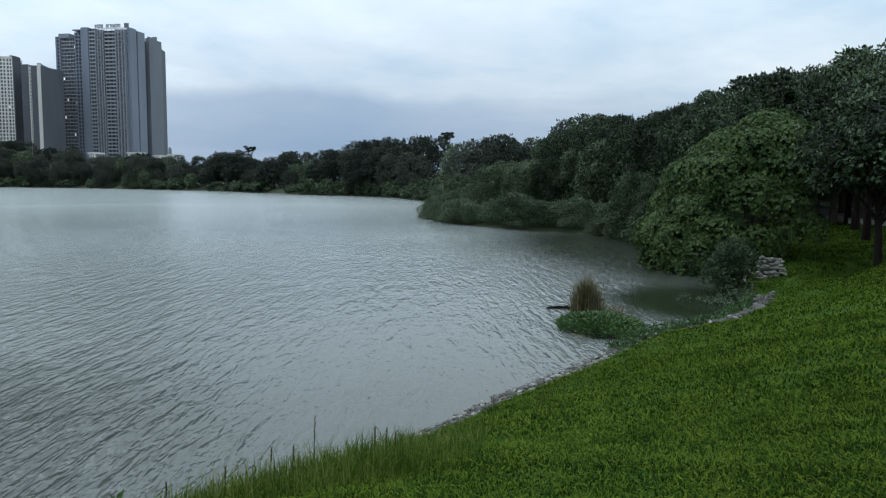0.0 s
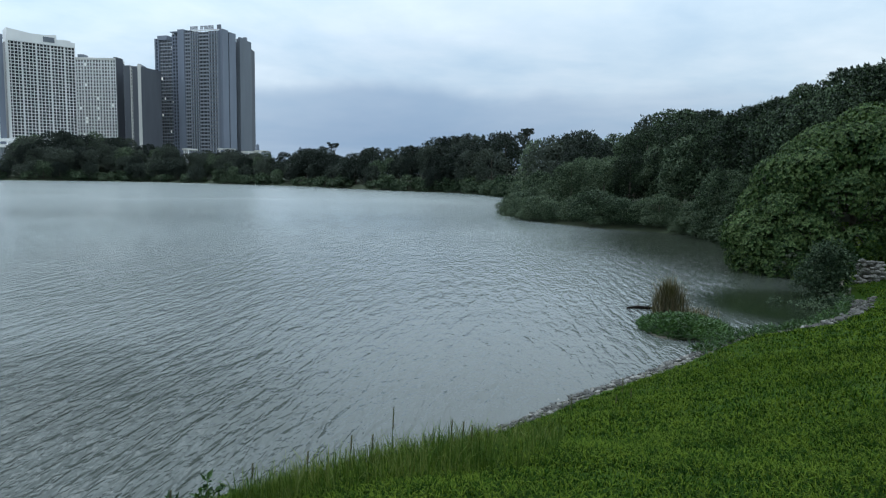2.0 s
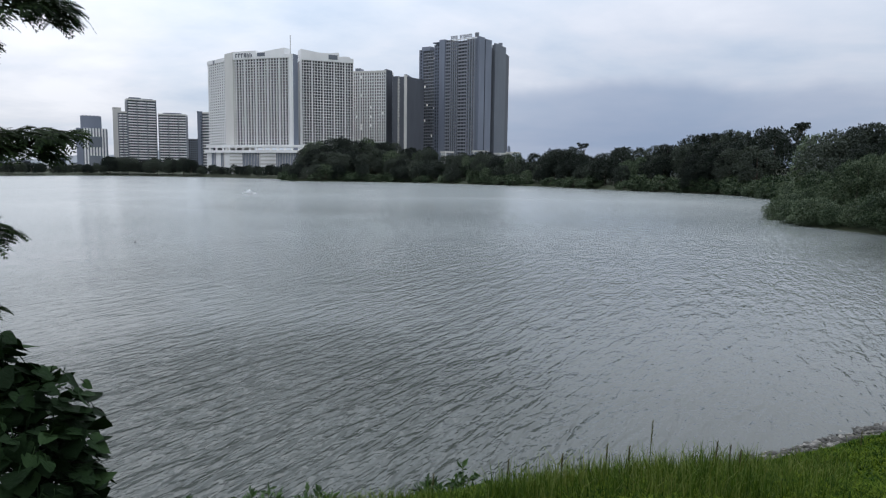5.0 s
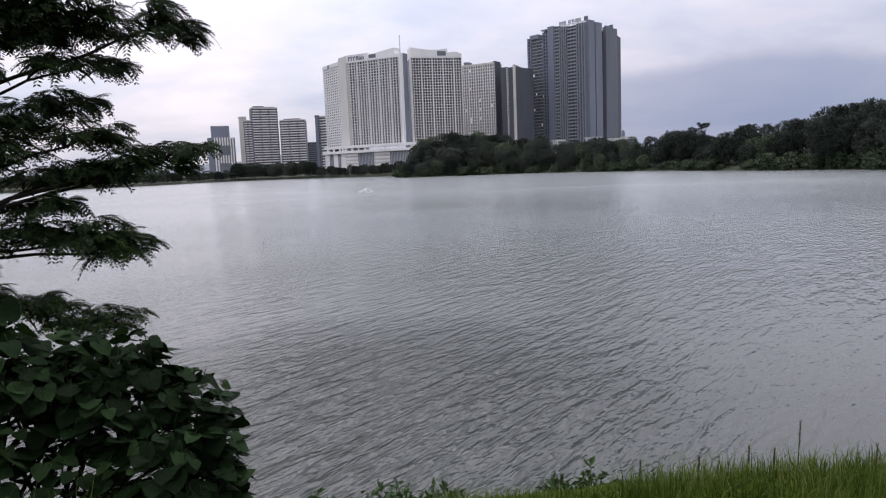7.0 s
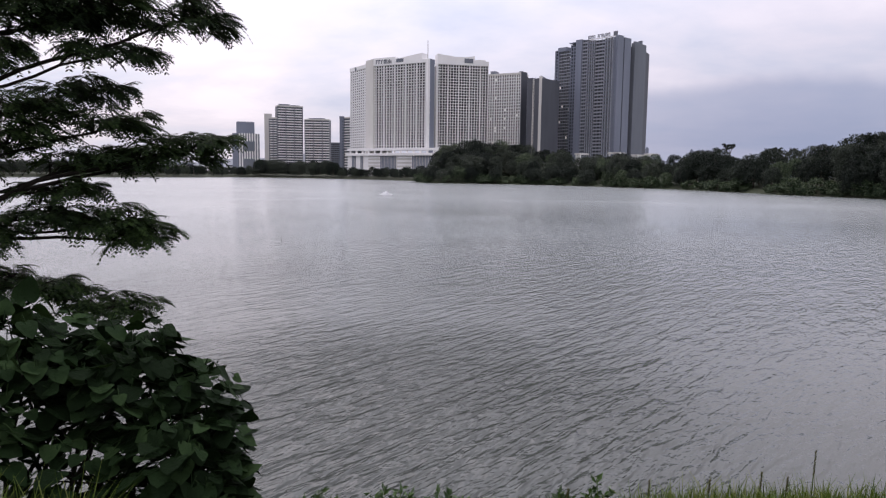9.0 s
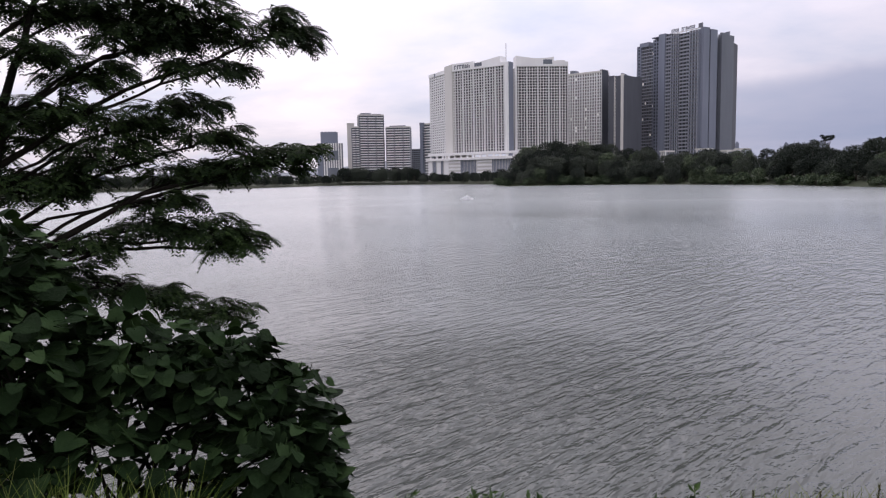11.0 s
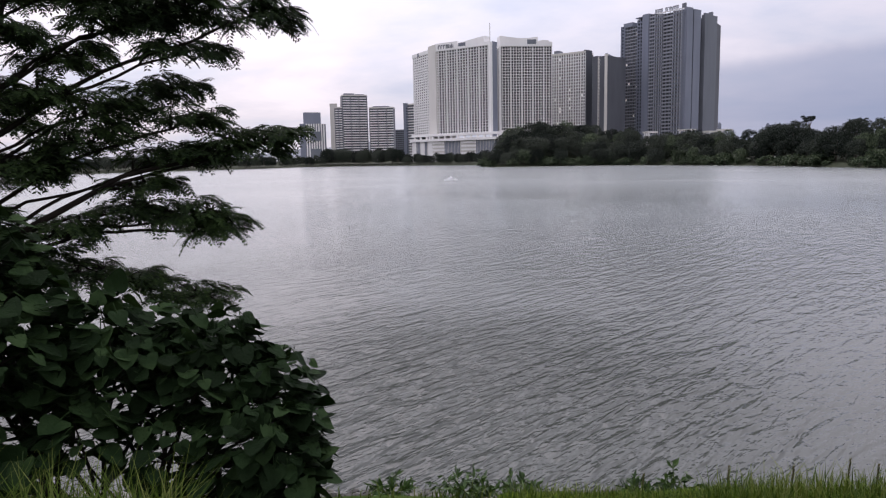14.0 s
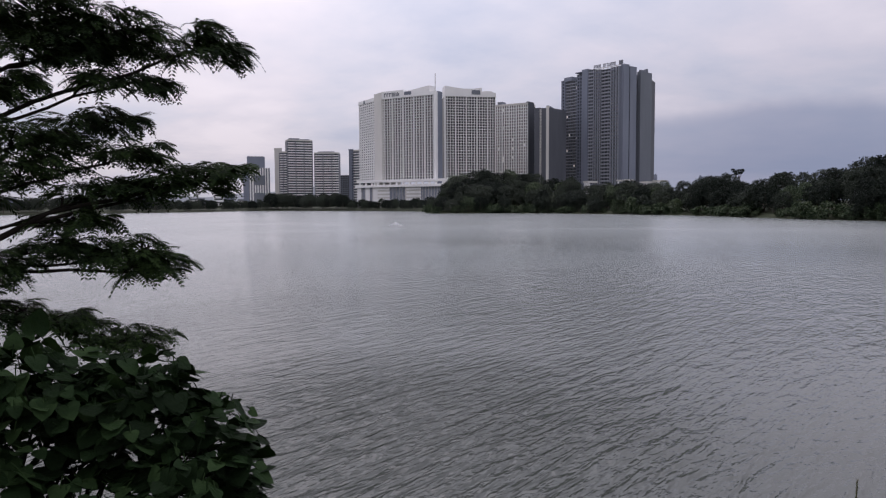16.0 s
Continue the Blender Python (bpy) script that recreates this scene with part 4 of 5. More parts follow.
def build_woods():
    rng = random.Random(5)
    az = -13.0
    while az < 39.0:
        d0 = far_shore(az, 95 if az < 1.5 else 100)
        step = math.degrees(5.2 / d0)
        rows = ((0.3, 0.55), (6, 0.75), (13, 0.9), (22, 1.0), (36, 1.0)) if az < 24 else ((0.3, 0.5), (8, 0.65), (18, 0.8), (32, 0.95), (55, 1.0))
        for off, part_of in rows:
            if rng.random() < 0.12:
                continue
            a = az + rng.uniform(-0.6, 0.6) * step
            d = d0 + off + (rng.uniform(-1.5, 3) if off > 1 else 0.8)
            p = polar(a, d)
            if in_lake(p.x, p.y):
                continue
            top = 4.5 + d * math.tan(radians(skyline(a))) - ground_z(p.x, p.y)
            h = max(3.0, top * part_of * rng.uniform(0.74, 1.08))
            h = min(h, 21.0)
            if off == 0.3:
                kind = rng.choice((FAR_KINDS[2], FAR_KINDS[4], FAR_SHRUB, FAR_KINDS[2]))
                h = min(h, 9.0) if kind is not FAR_SHRUB else min(h, 5.0)
            else:
                kind = rng.choice((FAR_KINDS[0], FAR_KINDS[0], FAR_KINDS[1], FAR_KINDS[2], FAR_KINDS[4] if rng.random() < 0.4 else FAR_KINDS[0]))
            plant(kind, p.x, p.y, h, rng.uniform(0, 360), "far lakeside woods", rng.uniform(0.8, 1.15))
        az += step * (1.0 if d0 > 150 else 1.2)
    # landmarks on the skyline
    for a, d, el in ((-0.4, 225, 4.2), (-0.1, 232, 3.9), (15.4, 330, 2.75), (12.1, 300, 2.45), (5.6, 235, 3.3)):
        p = polar(a, d)
        plant(UMBRELLA, p.x, p.y, 4.5 + d * math.tan(radians(el)) - ground_z(p.x, p.y), rng.uniform(0, 360), "umbrella trees", 0.8)
    for a in (3.2, 3.9, 4.5, 5.0, 5.6, 6.4):
        p = polar(a, 232)
        plant(FAR_KINDS[3], p.x, p.y, 4.5 + 232 * math.tan(radians(3.5 + rng.uniform(-0.15, 0.2))) - ground_z(p.x, p.y), rng.uniform(0, 360), "pointed trees", 0.7)
    # trees in front of the town on the far left shore
    a = 39.4
    while a < 78:
        d0 = far_shore(a, 420)
        for off in (3, 14):
            d = d0 + off + rng.uniform(0, 5)
            p = polar(a + rng.uniform(-0.3, 0.3), d)
            h = 16 if 46.6 < a < 52.3 else (9 if a < 46.6 else 9.5)
            plant(FAR_KINDS[rng.choice((0, 2, 2))], p.x, p.y, h * rng.uniform(0.85, 1.08), rng.uniform(0, 360), "far shore trees", 0.9)
        a += math.degrees(6.5 / d0) * (1.0 if 46.6 < a < 52.3 else 0.85)
    # the wooded point, the cove's edge and the wood behind: bearing, distance, height, kind
    point = [(-1.5, 88, 2.8, 4), (-0.4, 90, 2.2, 4), (-2.6, 84, 3.4, 4), (-4.0, 80, 5.0, 2), (-5.2, 84, 5.8, 2), (-6.6, 78, 5.0, 2), (-7.5, 84, 6.4, 2), (-8.6, 76, 5.6, 3), (-9.8, 82, 8.5, 3), (-11.2, 76, 6.6, 2),
             (-12.5, 74, 9.0, 3), (-13.8, 70, 8.0, 2), (-15.2, 68, 9.5, 0), (-16.8, 64, 7.5, 3), (-18, 62, 9.5, 0), (-15.8, 58, 5.5, 2), (-17.4, 54, 6.0, 0)]
    cove = [(-9, 96, 10.5, 0), (-12, 92, 12.4, 1), (-14.5, 86, 12.4, 0), (-17, 82, 12.6, 1), (-19.5, 76, 12.6, 0), (-21.5, 70, 12.4, 1), (-23.5, 64, 12.4, 0), (-25.5, 62, 13.8, 1), (-27.5, 60, 14.0, 0),
            (-29.5, 58, 14.2, 1), (-31.5, 57, 14.4, 0), (-34, 56, 14.6, 1), (-37, 54, 14.6, 0), (-20, 56, 9.5, 0), (-22, 50, 8.8, 1)]
    behind = [(-3, 104, 6.5, 5), (-6, 100, 8.0, 5), (-10.5, 110, 13, 5), (-7.5, 115, 12.5, 6), (-4.5, 120, 12, 5), (-1.8, 130, 12, 6), (-16, 100, 14, 0), (-20, 92, 14, 1), (-24, 80, 14, 0), (-26.5, 70, 14.5, 1), (-30, 66, 15, 0)]
    for a, d, h, k in point + cove + behind:
        p = polar(a, d)
        kind = (*MID_KINDS, MID_SHRUB, FAR_KINDS[0], FAR_KINDS[4])[k]
        h = min(h, 4.4 + d * math.tan(radians(skyline(a))) - ground_z(p.x, p.y))
        plant(kind, p.x, p.y, h * (rng.uniform(0.9, 1.1) if a > -14 else rng.uniform(0.88, 1.05)), rng.uniform(0, 360), "cove trees", rng.uniform(0.82, 1.08))
    # thick growth beyond the park road
    for k in range(11):
        a = -24.5 - 1.35 * k
        for off, h, kind in ((7, 5.0, MID_KINDS[3]), (12, 9.5, MID_KINDS[0])):
            p = polar(a + rng.uniform(-0.4, 0.4), float(np.interp(-a, [24, 28, 31, 35, 42], [84, 70, 62, 56, 50])) + off)
            plant(kind, p.x, p.y, h * rng.uniform(0.9, 1.1), rng.uniform(0, 360), "trees beyond the road", 1.05)
    # low growth hanging over the water round the point
    for p, nrm in shore_line(20, 29, 1.5):
        x, y = p + nrm * rng.uniform(-0.2, 1.8)
        kind, h = rng.choice(((MID_SHRUB, 2.6), (MID_SHRUB, 2.0), (MID_SHRUB, 2.8), (MID_SHRUB, 3.3)))
        if y > 44:
            plant(kind, x, y, h * rng.uniform(0.8, 1.2), rng.uniform(0, 360), "shrubs on the cove's edge", 1.3, 0.45)
    for p, nrm in shore_line(28, 38, 4.2):
        if rng.random() < 0.75:
            x, y = p + nrm * rng.uniform(0.3, 1.8)
            plant(FAR_SHRUB, x, y, rng.uniform(2.6, 5.2), rng.uniform(0, 360), "shrubs on the far shore", rng.uniform(1.0, 1.4), 0.4)
    for ob, _ in (*FAR_KINDS, FAR_SHRUB, UMBRELLA, *MID_KINDS, MID_SHRUB):
        for o in list(ob.children_recursive) + [ob]:
            bpy.data.objects.remove(o)


build_woods()


def big_leaf_tree():
    """The spreading light-green tree that hangs over the cove."""
    rng = np.random.default_rng(40)
    c = polar(-24.2, 39.5)
    z0 = ground_z(c.x, c.y)
    right = polar(-24.2 - 90, 1.0)
    away = polar(-24.2, 1.0)
    t = thing("spreading_tree", (c.x, c.y, z0 - 0.1), "spreading light green broad-leaved tree overhanging the cove", "tree")
    B = []
    for u, w, z, r in ((-4.4, -1, 1.3, 1.5), (-3.7, 0.5, 2.6, 1.7), (-2.6, -1.5, 2.2, 1.7), (-2.9, 0, 4.0, 1.8), (-1.6, -1.2, 4.2, 1.8), (-1.2, 1, 5.4, 1.9), (0.0, -1.8, 3.2, 1.7), (0.3, -0.8, 5.4, 1.8), (0.6, 0.8, 6.4, 1.8),
                       (1.6, -1.6, 4.4, 1.7), (1.5, 0, 5.9, 1.7), (-4.8, 0.2, 0.9, 1.2), (-3.3, -2, 1.1, 1.3), (-1.6, -2.4, 1.5, 1.3), (-2.2, 1.5, 5.0, 1.6), (1.4, -2.2, 2.8, 1.3), (-3.8, -2.2, 0.6, 1.0), (-2.4, -2.8, 0.6, 1.0), (-0.8, -2.8, 0.9, 1.1), (0.6, -2.8, 1.2, 1.1), (2.2, -2.4, 1.8, 1.2), (-5.0, -0.8, 0.9, 0.9), (-4.3, -1.6, -0.2, 1.0), (-3.0, -2.6, -0.3, 0.95), (-1.6, -3.0, -0.2, 1.0), (-0.2, -3.1, 0.0, 1.0), (-4.9, -0.4, 0.0, 0.8)):
        p = right * u + away * w
        B.append(((p.x, p.y, z), (r, r, r * 0.85)))
    v, f = limb_arrays(rng, 6.5, 0.2, B)
    part_mesh("trunk", mesh_of("trunk", v, f, M_BARK, True), t)
    # leaves in rosettes at the twig ends
    P, D, S, N = [], [], [], []
    for cc, r in B:
        n = int(330 * r[0] ** 2)
        u = unit(rng.normal(size=(n, 3)))
        u[:, 2] = np.where(u[:, 2] < -0.5, -u[:, 2], u[:, 2])
        q = np.asarray(cc) + u * np.asarray(r) * (1 - 0.25 * rng.random(n)[:, None] ** 2)
        for k in range(6):
            a = k * math.pi / 3 + rng.uniform(0, 1, n)
            e1 = unit(np.cross(u, unit(rng.normal(size=(n, 3)))))
            e2 = np.cross(u, e1)
            P.append(q)
            D.append(unit(e1 * np.cos(a)[:, None] + e2 * np.sin(a)[:, None] + u * 0.45 + np.array([0, 0, -0.15])))
            S.append(np.cross(D[-1], u))
            N.append(rng.uniform(0.10, 0.2, n))
    P, D, S, N = (np.concatenate(a) for a in (P, D, S, N))
    v, f = leaf_quads(P, D, S, N, N * 0.5, 0.12)
    part_mesh("crown", mesh_of("crown", v, f, M_DOME_LEAF), t)
    # the shrub before it, at the water
    p = Vector((12.0, 28.5, 0))
    s = thing("shrub", (p.x, p.y, ground_z(p.x, p.y)), "dense dark green shrub at the cove's edge", "shrub")
    B = [((rng.uniform(-0.75, 0.75) * (1.1 - 0.25 * z), rng.uniform(-0.5, 0.5), z), rng.uniform(0.35, 0.6)) for z in np.linspace(0.2, 2.0, 26)]
    v, f = crown_arrays(rng, B, 1100, 0.11, droop=0.1)
    part_mesh("crown", mesh_of("crown", v, f, M_PALE_LEAF), s)
    part_mesh("stem", mesh_of("stem", *limb_arrays(rng, 1.8, 0.05, B[:7]), M_BARK, True), s)
    s = thing("shrub", (10.6, 26.4, ground_z(10.6, 26.4)), "low grey-green scrub along the waterline", "shrub")
    B = [((rng.uniform(-1.2, 1.6), rng.uniform(-0.5, 0.6), rng.uniform(0.0, 0.3)), rng.uniform(0.25, 0.42)) for k in range(16)]
    v, f = crown_arrays(rng, B, 1500, 0.10, droop=0.1)
    part_mesh("crown", mesh_of("crown", v, f, M_PALE_LEAF), s)
    part_mesh("stem", mesh_of("stem", *limb_arrays(rng, 0.4, 0.02, B[:8]), M_BARK, True), s)


big_leaf_tree()


def park_trees():
    """Tall trees on the terrace, with bare trunks and dark crowns over the road."""
    rng = np.random.default_rng(77)
    for az, d, h, r in ((-32.4, 34, 8.0, 0.17), (-33.3, 38, 8.8, 0.16), (-31.6, 45, 9.9, 0.2), (-35.0, 41, 9.6, 0.2), (-30.9, 52, 11, 0.22), (-37.5, 36, 8.8, 0.2), (-35.2, 50, 10.4, 0.2), (-37, 31, 8.0, 0.18), (-30.4, 58, 11.4, 0.2), (-33.8, 46, 10.4, 0.2)):
        p = polar(az, d)
        t = thing("park_tree", (p.x, p.y, ground_z(p.x, p.y)), "tall park tree with bare trunk and dense dark crown", "tree", "park trees by the road")
        B = []
        spread = 2.7 if d < 43 else 3.6
        for k in range(22):
            a, q = k * 2.4, rng.uniform(0.3, 1.0)
            B.append(((spread * q * math.cos(a), spread * q * math.sin(a), h * rng.uniform(0.56, 0.9) - 0.8 * q), rng.uniform(0.9, 1.4)))
        v, f = limb_arrays(rng, h, r, B[:12], fork=0.4, lean=rng.uniform(-0.5, 0.5))
        part_mesh("trunk", mesh_of("trunk", v, f, M_DARKBARK, True), t)
        v, f = crown_arrays(rng, B, 420, 0.22, droop=0.25, flat=0.8)
        v[:, 2] *= h / v[:, 2].max()
        part_mesh("crown", mesh_of("crown", v, f, M_MID_LEAF), t)


park_trees()


def build_road():
    """The park road behind the trees, with its kerbs."""
    line = [(-24, 84), (-28, 70), (-31, 62), (-35, 56), (-42, 50), (-52, 46)]
    pts = []
    for (a0, d0), (a1, d1) in zip(line, line[1:]):
        for k in range(8):
            u = k / 8
            pts.append(polar(a0 + (a1 - a0) * u, d0 + (d1 - d0) * u))
    for name, o0, o1, lift, mat, label in (("road", -2.6, 2.6, 0.10, M_ASPHALT, "narrow grey asphalt park road"), ("kerb", 2.6, 2.85, 0.24, M_KERB, "pale concrete kerb along the road"), ("kerb", -2.85, -2.6, 0.24, M_KERB, "pale concrete kerb along the road")):
        V, F = [], []
        for i, p in enumerate(pts):
            d = (pts[min(i + 1, len(pts) - 1)] - pts[max(i - 1, 0)]).normalized()
            nrm = Vector((-d.y, d.x, 0))
            zc = ground_z(p.x, p.y)
            for o, zz in ((o0, -0.5), (o0, lift), (o1, lift), (o1, -0.5)):
                q = p + nrm * o
                V.append((q.x, q.y, max(zc, ground_z(q.x, q.y)) + zz))
        for i in range(len(pts) - 1):
            for k in range(3):
                F.append((i * 4 + k, i * 4 + k + 1, i * 4 + k + 5, i * 4 + k + 4))
        tagged(new(name, mesh_of(name, V, F, mat)), label, name, kind="structure")


build_road()


# ---- the near tree with feathery leaves ----
def frond_arrays(rng, base, heading, length, n_pairs=9):
    """Feathered leaves: an arching midrib and flat narrow leaflets in pairs, for many leaves at once."""
    n = len(base)
    heading = unit(heading)
    down = np.array([0, 0, -1.0])
    side = unit(np.cross(heading, down) + rng.normal(size=(n, 3)) * 0.25)
    ln = length * rng.uniform(0.7, 1.25, n)
    sag = rng.uniform(0.25, 0.75, n)
    P, D, S, Ln, W = [], [], [], [], []
    for k in range(n_pairs):
        u = (k + 0.9) / n_pairs
        q = base + heading * (ln * u * (1 - 0.12 * u))[:, None] + down * (ln * sag * u * u)[:, None]
        along = unit(heading + down * (2 * sag * u)[:, None])
        for sgn in (-1, 1):
            P.append(q)
            D.append(unit(side * sgn + along * 0.7 + down * (0.12 + 0.25 * rng.random((n, 1)))))
            S.append(along)
            Ln.append(ln * 0.30 * (1.1 - 0.9 * abs(u - 0.45)))
            W.append(ln * 0.088)
    P, D, S, Ln, W = (np.concatenate(a) for a in (P, D, S, Ln, W))
    return leaf_quads(P, D, S, Ln, W, 0.08)


# leaf layers of the tree: centre, half width, half height
UPPER_LAYERS = [(-6.72, 4.05, 6.06, 0.46, 0.24), (-7.00, 3.42, 6.12, 0.42, 0.27), (-7.4, 2.88, 6.3, 0.45, 0.22), (-7.0, 3.5, 5.68, 0.36, 0.13),
                (-7.5, 2.55, 5.58, 0.34, 0.2), (-7.3, 3.4, 5.33, 0.4, 0.14), (-7.8, 1.65, 6.25, 0.4, 0.2), (-7.5, 2.03, 5.75, 0.3, 0.14),
                (-7.6, 2.4, 6.15, 0.4, 0.16), (-7.2, 2.95, 5.9, 0.38, 0.17), (-7.1, 3.2, 6.75, 0.6, 0.22), (-7.7, 2.2, 6.9, 0.6, 0.2), (-8.4, 1.4, 5.9, 0.5, 0.2), (-7.2, 3.2, 6.0, 0.3, 0.2)]
MIDDLE_LAYERS = [(-7.0, 3.5, 5.02, 0.32, 0.13), (-6.8, 3.9, 4.72, 0.42, 0.19), (-6.62, 4.27, 4.84, 0.22, 0.08), (-7.2, 3.4, 4.64, 0.42, 0.13),
                 (-7.4, 2.7, 4.86, 0.46, 0.22), (-7.7, 1.8, 5.16, 0.5, 0.22), (-7.9, 1.5, 4.7, 0.42, 0.24), (-7.5, 2.2, 5.2, 0.36, 0.18),
                 (-7.35, 2.85, 5.14, 0.36, 0.14), (-7.6, 2.25, 4.62, 0.34, 0.17), (-8.5, 2.0, 5.0, 0.5, 0.2), (-7.7, 2.0, 4.5, 0.45, 0.14), (-7.25, 3.1, 4.36, 0.34, 0.09)]
LOWER_LAYERS = [(-7.1, 3.4, 4.03, 0.46, 0.2), (-7.4, 3.0, 4.12, 0.32, 0.14), (-6.95, 3.68, 3.9, 0.28, 0.15), (-7.5, 2.4, 3.93, 0.36, 0.18),
                (-7.45, 2.6, 3.52, 0.28, 0.14), (-7.3, 2.98, 3.4, 0.3, 0.13), (-7.05, 3.4, 3.2, 0.4, 0.13), (-7.6, 2.0, 3.62, 0.42, 0.24), (-7.75, 1.6, 4.05, 0.4, 0.22)]


def near_tree():
    rng = np.random.default_rng(90)
    base = Vector((-7.62, 1.4, 0))
    z0 = ground_z(base.x, base.y)
    off = np.array([base.x, base.y, z0 - 0.1])
    t = thing("feathery_tree", tuple(off), "dark feathery-leaved tree with layered branches on the bank", "tree")
    made = []

    def limb(name, pts, r, tip=0.18):
        """A bent, slightly wandering limb through a few points."""
        P = [np.asarray(p, float) for p in pts]
        out = []
        for a, b in zip(P, P[1:]):
            for k in range(5):
                out.append(a + (b - a) * k / 5 + rng.normal(size=3) * 0.014)
        out.append(P[-1])
        n = len(out)
        rad = [r * (1 - (1 - tip) * k / (n - 1)) for k in range(n)]
        v, f = tube([p - off for p in out], rad, 8)
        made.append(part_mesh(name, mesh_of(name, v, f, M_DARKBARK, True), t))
        return np.array(out)

    A = limb("trunk", [tuple(off), (-7.78, 1.46, 3.4), (-7.81, 1.5, 4.28), (-7.78, 1.64, 5.34), (-7.73, 1.84, 6.4), (-7.7, 2.0, 7.6)], 0.10)
    B = limb("trunk", [off + np.array([0.12, 0.1, 0.0]), (-7.68, 1.6, 3.5), (-7.7, 1.68, 4.27), (-7.62, 1.84, 5.3), (-7.5, 2.1, 6.1), (-7.3, 2.4, 7.2)], 0.075)
    stems = np.concatenate([A[6:], B[6:]])
    for x, y, z, w, h in UPPER_LAYERS + MIDDLE_LAYERS + LOWER_LAYERS:
        c = np.array([x, y, z])
        view = unit(np.array([x, y, 0.0]))
        out = np.array([view[1], -view[0], 0.0])
        reach = np.linalg.norm((c - B[12])[:2])
        # limbs leave the stem below their layer and bend level into it
        want = z - (0.55 if z > 4.5 else 0.25) * reach - 0.1
        foot = stems[np.argmin(np.abs(stems[:, 2] - max(want, 3.3)) + 0.05 * rng.random(len(stems)))]
        lead = unit((c - foot) * np.array([1, 1, 0]))
        knee = foot + (c - foot) * 0.5 + np.array([0, 0, 0.05 + 0.04 * reach])
        L = limb("branch", (foot, knee, c - np.array([0, 0, h * 0.35]), c + lead * w * 0.6), 0.010 + 0.0065 * reach)
        m = int(50 * (w + 0.1) * (h + 0.2) / 0.2)
        ang, rho = rng.uniform(0, 2 * np.pi, m), np.sqrt(rng.random(m))
        e = out * (np.cos(ang) * rho * w)[:, None] + view * (np.sin(ang) * rho * max(0.3, 0.75 * w))[:, None]
        lift = h * (np.sqrt(1 - 0.85 * rho ** 2) * rng.uniform(-0.75, 1.0, m)) - 0.12 * h * rho
        tips = c + e + np.array([0, 0, 1.0]) * lift[:, None]
        twigs = []
        for q in tips:
            s = L[8:][np.argmin(((L[8:] - q) ** 2).sum(1) + 0.15 * rng.random(len(L) - 8))]
            mid = (s + q) / 2 + np.array([0, 0, 0.03])
            twigs.append(tube([s - off, mid - off, q - off], [0.008, 0.006, 0.003], 4))
        part_mesh("twig", mesh_of("twig", *join(twigs), M_DARKBARK), made[-1], kind="stuff")
        k = 5
        pos = np.repeat(tips, k, 0)
        head = unit(np.repeat(e + lead * w * 0.5, k, 0)) * 0.8 + rng.normal(size=(m * k, 3)) * 0.75
        head[:, 2] = 0
        head = unit(head) + np.array([0, 0, 1.0]) * rng.uniform(0.0, 0.45, (m * k, 1))
        v, f = frond_arrays(rng, pos, head, 0.23)
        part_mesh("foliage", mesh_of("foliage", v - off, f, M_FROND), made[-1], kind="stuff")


near_tree()


# ---- the broad-leaved bush in front of it ----
def heart_leaf_mesh(name, size):
    """A heart-shaped leaf with a folded midrib, a curled tip and a short stalk; points along +y, hangs down."""
    half = [(0.0, 0.0), (0.16, -0.10), (0.38, -0.07), (0.55, 0.14), (0.50, 0.36), (0.42, 0.50), (0.30, 0.72), (0.10, 0.90), (0.0, 1.0)]
    V, F = [], []
    for x, y in half:
        V.append((0.0, max(0.0, min(1.0, y)) if x else y, -0.12 * y * y))
    n = len(half)
    for sgn in (1, -1):
        b = len(V)
        for x, y in half:
            V.append((sgn * x, y, 0.10 * x - 0.12 * y * y + 0.03 * math.sin(7 * y)))
        for k in range(n - 1):
            q = (k, k + 1, b + k + 1, b + k)
            F.append(q if sgn < 0 else q[::-1])
    v, f = np.array(V) * size, np.array(F)
    s, sf = tube([(0, -0.45 * size, 0.02), (0, -0.2 * size, 0.015), (0, 0.02, 0)], [0.004, 0.003, 0.003], 4)
    v, f = join([(v, f), (s, sf)])
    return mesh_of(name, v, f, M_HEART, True)


